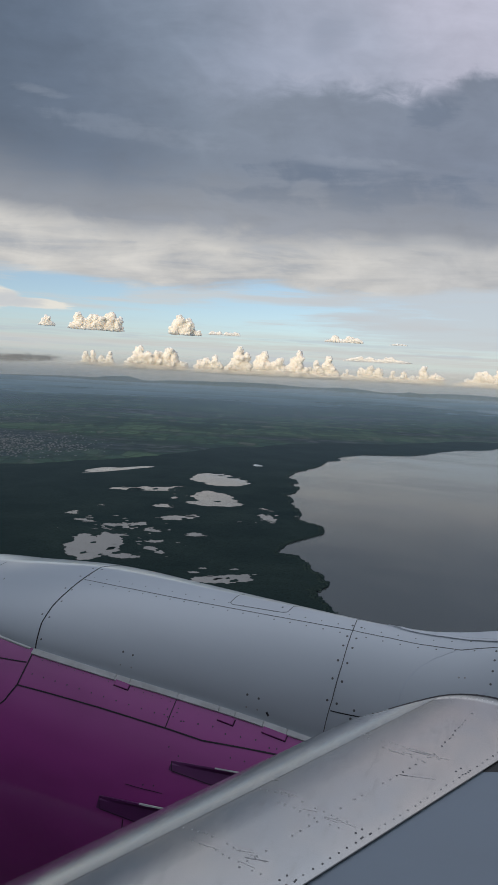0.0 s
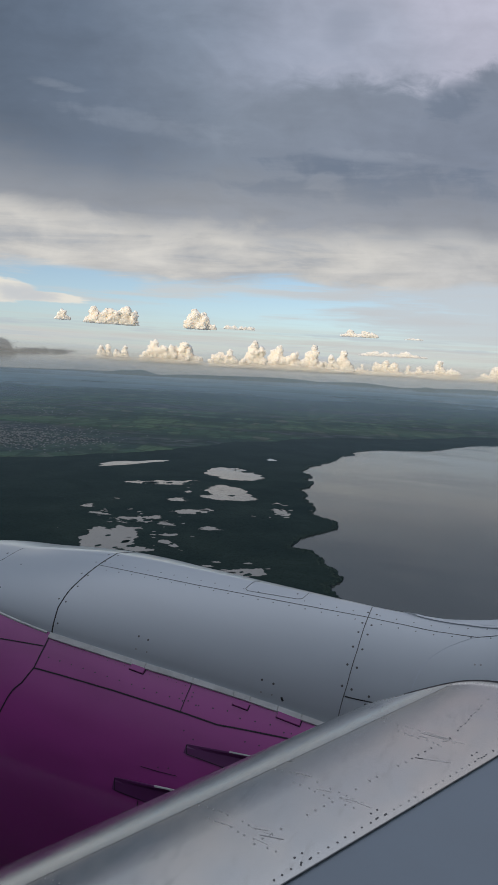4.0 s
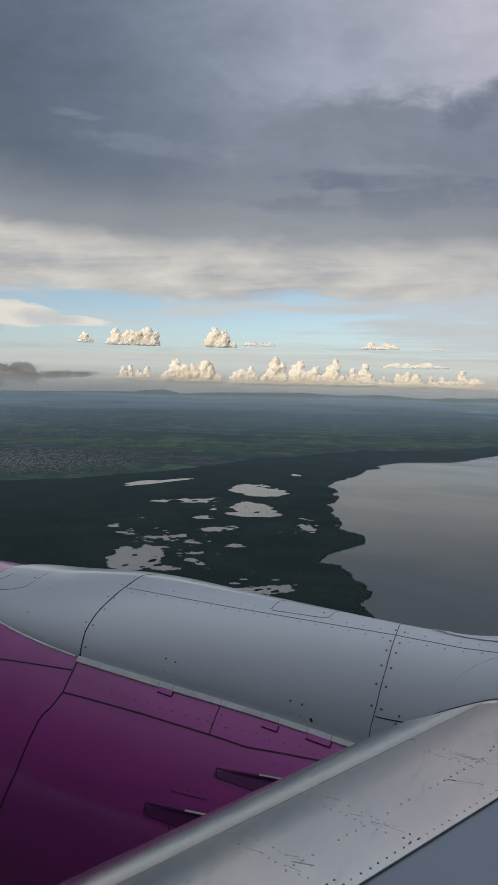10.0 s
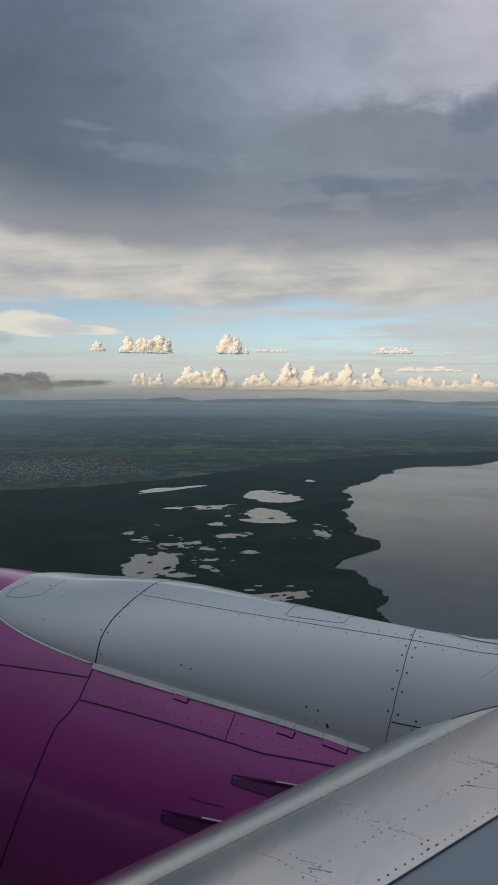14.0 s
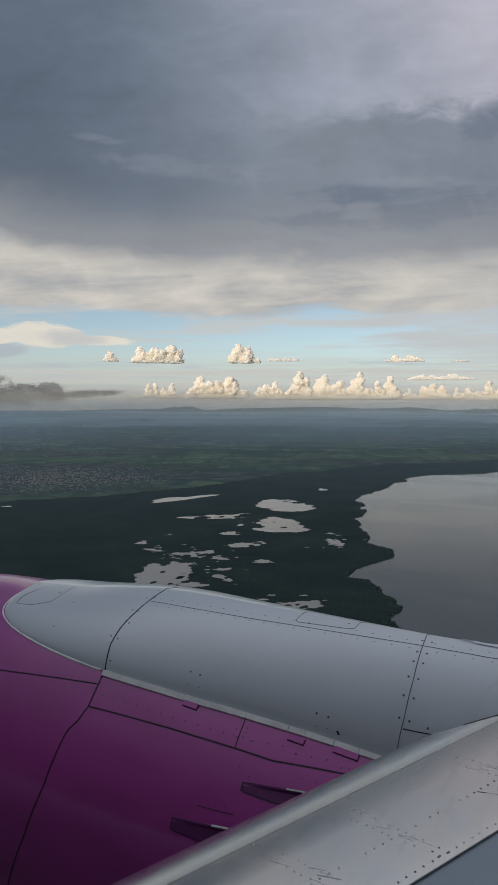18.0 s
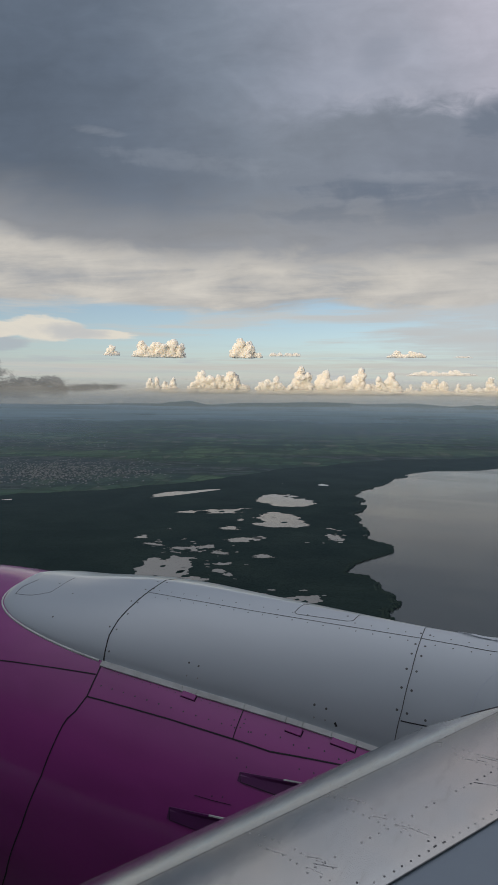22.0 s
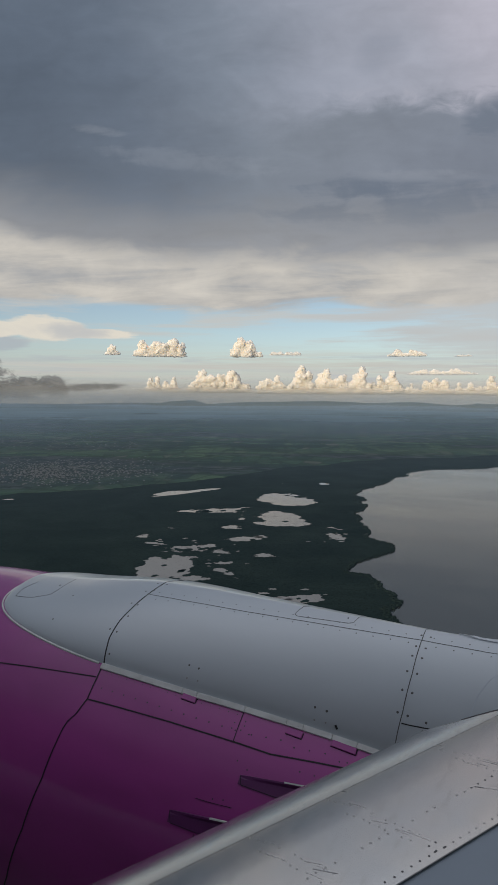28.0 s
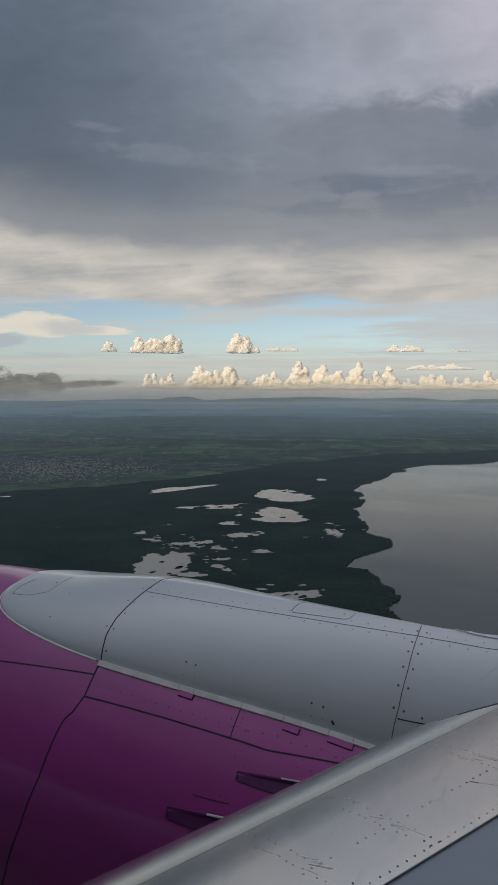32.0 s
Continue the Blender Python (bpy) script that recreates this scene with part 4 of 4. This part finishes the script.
tagged(forest, "dark green mangrove forest along the lake shore", "forest", kind="stuff")


def far_water():
    """A far arm of the lake, a bright sliver near the skyline."""
    rng = random.Random(4)
    verts, m = [], 60
    for k in range(m + 1):
        a = radians(-13.4 + 22 * k / m)
        mid = 3060 + 110 * math.sin(k * 0.21)
        half = min(k / 6, 1.0) * (110 + 60 * math.sin(k * 0.4) + rng.uniform(-45, 45))
        for r in (mid - half, mid, mid + half * 0.8):
            x, y = r * math.sin(a), r * math.cos(a)
            verts.append((x, y, plain_height(x, y) + 1.5))
    ob = mesh_object("water", verts, grid_faces(m + 1, 3), POND_WATER)
    tagged(ob, "bright far arm of the lake near the skyline", "lake", kind="structure")


far_water()


def build_crowns():
    """Tree crowns along the shore, so that its edge is uneven."""
    rng = random.Random(3)
    verts, faces = [], []
    for p in SHORE[start:]:
        if p.y < 150 or p.y > 1600:
            continue
        for k in range(3):
            r = rng.uniform(0.5, 1.3)
            c = Vector((p.x - rng.uniform(0, 3.0), p.y + rng.uniform(-1.5, 1.5), 0.4))
            b = len(verts)
            verts += [c + Vector((r * math.cos(q), r * math.sin(q), 0)) for q in [math.pi * h / 3 for h in range(6)]]
            verts += [c + Vector((0.6 * r * math.cos(q + 0.3), 0.6 * r * math.sin(q + 0.3), r * rng.uniform(0.5, 0.8))) for q in [math.pi * h / 3 for h in range(6)]]
            faces += [(b + h, b + (h + 1) % 6, b + 6 + (h + 1) % 6, b + 6 + h) for h in range(6)] + [tuple(b + 6 + h for h in range(6))]
    ob = mesh_object("shore_trees", verts, faces, FOREST)
    tagged(ob, "dark mangrove crowns fringing the lake shore", "trees", kind="stuff")


build_crowns()
pond_seed = [20]


def pond(x, y, length, width, turn, rough=0.34, islands=0, shelf=0.55):
    """A shallow pool with a ragged edge in the forest, with wooded islets."""
    pond_seed[0] += 1
    rng = random.Random(pond_seed[0])
    c, s = math.cos(radians(turn)), math.sin(radians(turn))
    ring = []
    phase = rng.uniform(0, 6.28)
    for k in range(18):
        a = 2 * math.pi * k / 18
        f = 1 + rng.uniform(-0.36, 0.22) + 0.14 * math.sin(2 * a + phase) + 0.10 * math.sin(3 * a + 2 * phase)
        near = math.sin(a) < -0.05       # the near bank is flat, the far one arched
        f = 1 + (f - 1) * (0.35 if near else 1.1)
        u, v = length / 2 * math.cos(a) * f, width / 2 * math.sin(a) * f * (shelf if near else 1.2)
        ring.append((x + u * c - v * s, y + u * s + v * c))
    line = fractal_line(ring + [ring[0]], rough, 5, pond_seed[0])[:-1]
    ob = sheet("pond", line, 0.62, POND_WATER)
    tagged(ob, "shallow grey pool in the dark mangrove forest", "pond", "forest pools")
    for k in range(islands):
        a, q = rng.uniform(0, 6.28), rng.uniform(0.1, 0.75)
        u, v = length / 2 * math.cos(a) * q, width / 2 * math.sin(a) * q
        r = rng.uniform(0.03, 0.09) * length
        ring = [(x + u * c - v * s + r * rng.uniform(0.7, 1.3) * math.cos(h), y + u * s + v * c + 1.5 * r * rng.uniform(0.7, 1.3) * math.sin(h)) for h in [math.pi * g / 5 for g in range(10)]]
        isle = sheet("islet", [Vector(p) for p in ring], 0.70, FOREST, 0.1)
        isle.parent = ob
    return ob


pond(-417, 538, 83, 26, 73, 0.1)
pond(-326, 471, 56, 25, 38, 0.3, 5)
pond(-289, 451, 6, 10, 32)
pond(-277, 418, 17, 15, 18)
pond(-312, 389, 6, 8, 32)
pond(-310, 357, 10, 11, 32)
pond(-290, 344, 14, 6, 16)
pond(-246, 389, 27, 20, 50, 0.3, 1)
pond(-256, 347, 34, 22, 70, 0.35, 7)
pond(-237, 348, 12, 9, 20)
pond(-221, 326, 11, 8, 32)
pond(-242, 298, 30, 60, 32, 0.25, 5, 1.0)
pond(-215, 289, 17, 10, 32)
pond(-199, 290, 17, 44, 32, 0.3, 0, 0.9)
pond(-296, 547, 46, 90, 33, 0.28, 0, 0.36)
pond(-316, 585, 13, 14, 33)
pond(-256, 458, 48, 68, 32, 0.3, 1, 0.5)
pond(-327, 682, 13, 19, 33)
pond(-213, 457, 8, 11, 32)
pond(-195, 430, 10, 32, 32, 0.4, 4)
pond(-240, 402, 9, 11, 50)
pond(-210, 355, 17, 9, 32)
pond(-156, 304, 5, 3, 32)
pond(-152, 287, 28, 17, 47, 0.3, 2, 0.9)
pond(-170, 287, 6, 5, 32)
pond(-542, 394, 31, 16, 33, 0.3)
pond(-524, 414, 10, 9, 33)


pool_rng = random.Random(8)
for cx, cy, sx, sy, turn, many in ((-256, 350, 20, 12, 60, 12), (-300, 472, 22, 6, 38, 9), (-268, 345, 9, 16, 50, 8), (-222, 318, 14, 16, 30, 7), (-196, 432, 6, 14, 40, 8), (-300, 362, 12, 8, 30, 5), (-160, 292, 12, 8, 40, 5)):
    for k in range(many):
        pond(pool_rng.gauss(cx, sx), pool_rng.gauss(cy, sy), pool_rng.uniform(1.6, 4.5), pool_rng.uniform(1.2, 3.6), turn, 0.3)


def town(x, y, spread_x, spread_y, count, seed):
    """Houses of a far town: small gabled blocks in loose rows."""
    rng = random.Random(seed)
    verts, faces = [], []
    for k in range(count):
        px, py = rng.gauss(x, spread_x), rng.gauss(y, spread_y)
        px, py = px - (px % 7) * 0.35 + rng.uniform(-2.5, 2.5), py - (py % 9) * 0.45 + rng.uniform(-3, 3)
        w, d, h, t = rng.uniform(0.3, 1.1), rng.uniform(0.4, 1.2), rng.uniform(0.25, 0.6), rng.uniform(-0.2, 0.2)
        b = len(verts)
        for u, v, z in ((-1, -1, 0), (1, -1, 0), (1, 1, 0), (-1, 1, 0), (-1, -1, h), (1, -1, h), (1, 1, h), (-1, 1, h), (0, -1, h * 1.4), (0, 1, h * 1.4)):
            verts.append((px + u * w * math.cos(t) - v * d * math.sin(t), py + u * w * math.sin(t) + v * d * math.cos(t), z))
        faces += [tuple(b + q for q in f) for f in ((0, 1, 5, 4), (1, 2, 6, 5), (2, 3, 7, 6), (3, 0, 4, 7), (4, 5, 8), (6, 7, 9), (5, 6, 9, 8), (7, 4, 8, 9))]
    ob = mesh_object("town_houses", verts, faces, ROOFS, smooth=False)
    tagged(ob, "pale roofs of a far town on the plain", "houses", kind="stuff")


town(-690, 660, 45, 50, 420, 1)
town(-640, 570, 40, 35, 420, 2)
town(-720, 600, 70, 50, 520, 3)
town(-590, 640, 30, 40, 160, 7)
town(-1060, 970, 120, 80, 220, 4)


def ridge(az, dist, half_width, height, seed):
    """A low far hill on the skyline."""
    rng = random.Random(seed)
    verts, m, w = [], 40, 8
    side = Vector((math.cos(radians(az)), -math.sin(radians(az)), 0))
    away = Vector((math.sin(radians(az)), math.cos(radians(az)), 0))
    for i in range(m + 1):
        u = -1 + 2 * i / m
        h = height * math.cos(u * math.pi / 2) ** 1.3 * (0.85 + 0.3 * noise.noise(Vector((u * 2.5, seed, 0))))
        for k in range(w + 1):
            v = -1 + 2 * k / w
            p = away * (dist + v * 160) + side * (u * half_width)
            verts.append((p.x, p.y, max(h, 0) * math.cos(v * math.pi / 2) - 0.5))
    verts = [(x, y, z + 26.0 * max((math.hypot(x, y) - 1500) / 3400, 0.0) ** 2) for x, y, z in verts]
    ob = mesh_object("hill", verts, grid_faces(m + 1, w + 1), LAND)
    tagged(ob, "low wooded hill on the far skyline", "hill", kind="structure")


ridge(-37.6, 4440, 290, 44, 1)
ridge(-40, 4500, 900, 26, 2)
ridge(-27, 4620, 900, 42, 3)
ridge(-20, 4640, 700, 37, 5)
ridge(-13.3, 4450, 110, 40, 4)
ridge(-8, 4640, 900, 40, 6)


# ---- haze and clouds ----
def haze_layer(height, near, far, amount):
    """A level tinted sheet that stands in for thin haze over the plain."""
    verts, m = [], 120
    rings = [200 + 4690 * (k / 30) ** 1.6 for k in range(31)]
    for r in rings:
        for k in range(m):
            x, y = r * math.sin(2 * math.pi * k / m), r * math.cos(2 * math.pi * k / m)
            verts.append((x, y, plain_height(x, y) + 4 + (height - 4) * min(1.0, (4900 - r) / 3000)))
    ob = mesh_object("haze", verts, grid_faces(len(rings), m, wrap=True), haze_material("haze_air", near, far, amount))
    tagged(ob, "tinted see-through sheet for the blue haze over the plain", "haze", kind="structure")
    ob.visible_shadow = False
    return ob


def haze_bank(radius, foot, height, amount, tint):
    """An upright tinted sheet that stands in for far haze along the skyline, thinning upwards."""
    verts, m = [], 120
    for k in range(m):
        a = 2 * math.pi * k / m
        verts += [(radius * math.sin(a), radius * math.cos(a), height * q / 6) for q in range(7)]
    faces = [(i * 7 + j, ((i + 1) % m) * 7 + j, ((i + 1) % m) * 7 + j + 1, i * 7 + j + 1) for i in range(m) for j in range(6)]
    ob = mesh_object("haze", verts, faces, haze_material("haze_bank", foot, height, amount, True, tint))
    tagged(ob, "upright tinted see-through sheet for the haze of distance", "haze", kind="structure")
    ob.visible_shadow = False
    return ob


# air light of the distance, added as tinted sheets one behind another
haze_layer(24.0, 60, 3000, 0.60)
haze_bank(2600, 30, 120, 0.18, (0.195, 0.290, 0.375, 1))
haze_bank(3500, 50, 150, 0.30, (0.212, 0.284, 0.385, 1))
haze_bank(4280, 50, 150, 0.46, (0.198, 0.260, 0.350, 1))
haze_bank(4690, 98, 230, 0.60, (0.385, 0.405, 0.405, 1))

ICO = bmesh.new()
bmesh.ops.create_icosphere(ICO, subdivisions=2, radius=1.0)
ICO_V, ICO_F = [v.co.copy() for v in ICO.verts], [tuple(v.index for v in f.verts) for f in ICO.faces]
ICO.free()
FROTH = bpy.data.textures.new("froth", "CLOUDS")


def cloud(name, az, low, width, height, seed, dist=4780, mat=None, label="", peak=None, wide=1.0, fine=1.0, body=0.4, lump=1.0):
    """A heap cloud: domes that bear smaller domes, fused into one skin; width and height are in degrees as seen from the aircraft."""
    rng = random.Random(seed)
    k = dist * math.pi / 180
    away = Vector((math.sin(radians(az)), math.cos(radians(az)), 0))
    side = Vector((away.y, -away.x, 0))
    tall, span = height * k, width * 1.12 * k / wide
    many = max(4, round(span / tall * 3.4))
    heads = [((q + 0.5 + rng.uniform(-0.4, 0.4)) / many - 0.5, rng.uniform(body * 0.8, 0.95), rng.uniform(0.45, 0.85) / many) for q in range(many)]
    heads.append((rng.uniform(-0.2, 0.2) if peak is None else peak, 1.0, max(0.45 / many, 0.06)))

    def crown(x):
        return max([0.3 * body] + [h * math.exp(-((x - c) / w) ** 2) for c, h, w in heads]) * min(1.0, 0.15 + (0.5 - abs(x)) * 5)
    balls = []
    steps = max(8, int(span / tall * 12 / lump))
    for q in range(steps + 1):
        u = q / steps - 0.5
        top = crown(u) * tall
        z = 0.0
        while z < top:
            r = min(tall * rng.uniform(0.085, 0.14) * lump, max(top * 0.5, tall * 0.04))
            balls.append((Vector((u * span + rng.gauss(0, 0.02) * tall, rng.uniform(-0.1, 0.1) * tall, min(z, max(top - r, 0.0)))), r))
            z += r * 0.8

    def children(parents, n, lo, hi):
        out = []
        for c, r in parents:
            for q in range(n):
                a, e = rng.uniform(-0.3, math.pi + 0.3), rng.uniform(-0.5, 1.45)
                d = Vector((math.cos(a) * math.cos(e), -math.sin(a) * math.cos(e), math.sin(e)))
                out.append((c + d * r * rng.uniform(0.70, 0.92), r * rng.uniform(lo, hi)))
        return out
    mid = children(balls, 4, 0.34, 0.56)
    small = children(mid, 2, 0.34, 0.55) if fine else []
    verts, faces = [], []
    foot = 100 + low * k
    for c, r in balls + mid + small:
        b = len(verts)
        for p in ICO_V:
            w = c + p * r
            w = away * (dist + w.y) + side * (w.x * wide) + Vector((0, 0, foot + w.z))
            w.z = max(w.z, foot + 0.15 * (w.z - foot))
            verts.append(w)
        faces += [tuple(b + i for i in f) for f in ICO_F]
    ob = mesh_object(name, verts, faces, mat or CLOUD_WHITE)
    skin = ob.modifiers.new("skin", "REMESH")
    skin.mode, skin.voxel_size, skin.use_smooth_shade = "VOXEL", max(tall * 0.026, span * wide / 260, 3.0), True
    even = ob.modifiers.new("even", "SMOOTH")
    even.factor, even.iterations = 0.5, 2
    froth = ob.modifiers.new("froth", "DISPLACE")
    froth.texture, froth.strength, froth.mid_level, froth.texture_coords = FROTH, tall * 0.075 * max(fine, 0.5), 0.5, "LOCAL"
    return tagged(ob, label or "sunlit cream-white heap cloud far over the plain", "cloud", "heap clouds")


FROTH.noise_scale, FROTH.noise_depth = 20.0, 2
for az, low, width, height, seed, peak, wide, heft in (
        (-39.5, 3.12, 4.0, 1.55, 71, 0.26, 1.0, 0.62), (-43.4, 3.20, 1.2, 0.80, 32, 0.0, 1.0, 0.5), (-32.5, 3.15, 1.5, 1.65, 33, -0.15, 1.0, 0.86), (-31.5, 3.15, 1.1, 0.70, 53, -0.2, 1.0, 0.5),
        (-34.6, 0.15, 4.6, 2.1, 34, 0.22, 1.0, 0.45), (-38.6, 0.15, 1.3, 1.3, 35, 0.2, 1.0, 0.35), (-39.9, 0.25, 1.6, 1.25, 52, 0.1, 1.0, 0.3),
        (-30.1, 0.10, 2.2, 1.55, 36, 0.15, 1.0, 0.4), (-27.7, 0.10, 2.0, 2.35, 37, 0.05, 1.0, 0.4), (-25.2, 0.10, 2.7, 2.1, 38, -0.1, 1.0, 0.5), (-22.7, 0.12, 1.9, 2.25, 39, 0.05, 1.0, 0.5),
        (-21.2, 0.10, 1.4, 1.5, 46, 0.0, 1.0, 0.4), (-20.0, 0.15, 1.1, 1.95, 40, -0.1, 1.0, 0.5), (-18.6, 0.10, 1.2, 0.9, 47, 0.0, 1.0, 0.4), (-16.7, 0.10, 2.7, 1.5, 41, 0.0, 1.0, 0.4),
        (-14.0, 0.10, 2.4, 1.1, 48, 0.0, 1.0, 0.4), (-11.9, 0.05, 2.2, 1.6, 42, -0.2, 1.0, 0.5),
        (-16.2, 1.72, 5.0, 0.50, 43, 0.2, 1.9, 0.5), (-19.0, 3.20, 2.9, 0.60, 44, -0.25, 1.6, 0.4), (-29.0, 3.30, 2.6, 0.34, 51, -0.35, 2.0, 0.3), (-14.6, 3.15, 1.4, 0.20, 64, 0.2, 3.0, 0.3),
        (-6.5, 0.05, 6.4, 1.6, 45, 0.0, 1.0, 0.4)):
    cloud("cumulus_cloud", az, low, width, height, seed, peak=peak, wide=wide, body=heft + 0.12, fine=0.6 if low > 2 else 1.0, lump=2.0 if low > 2 else 1.25)
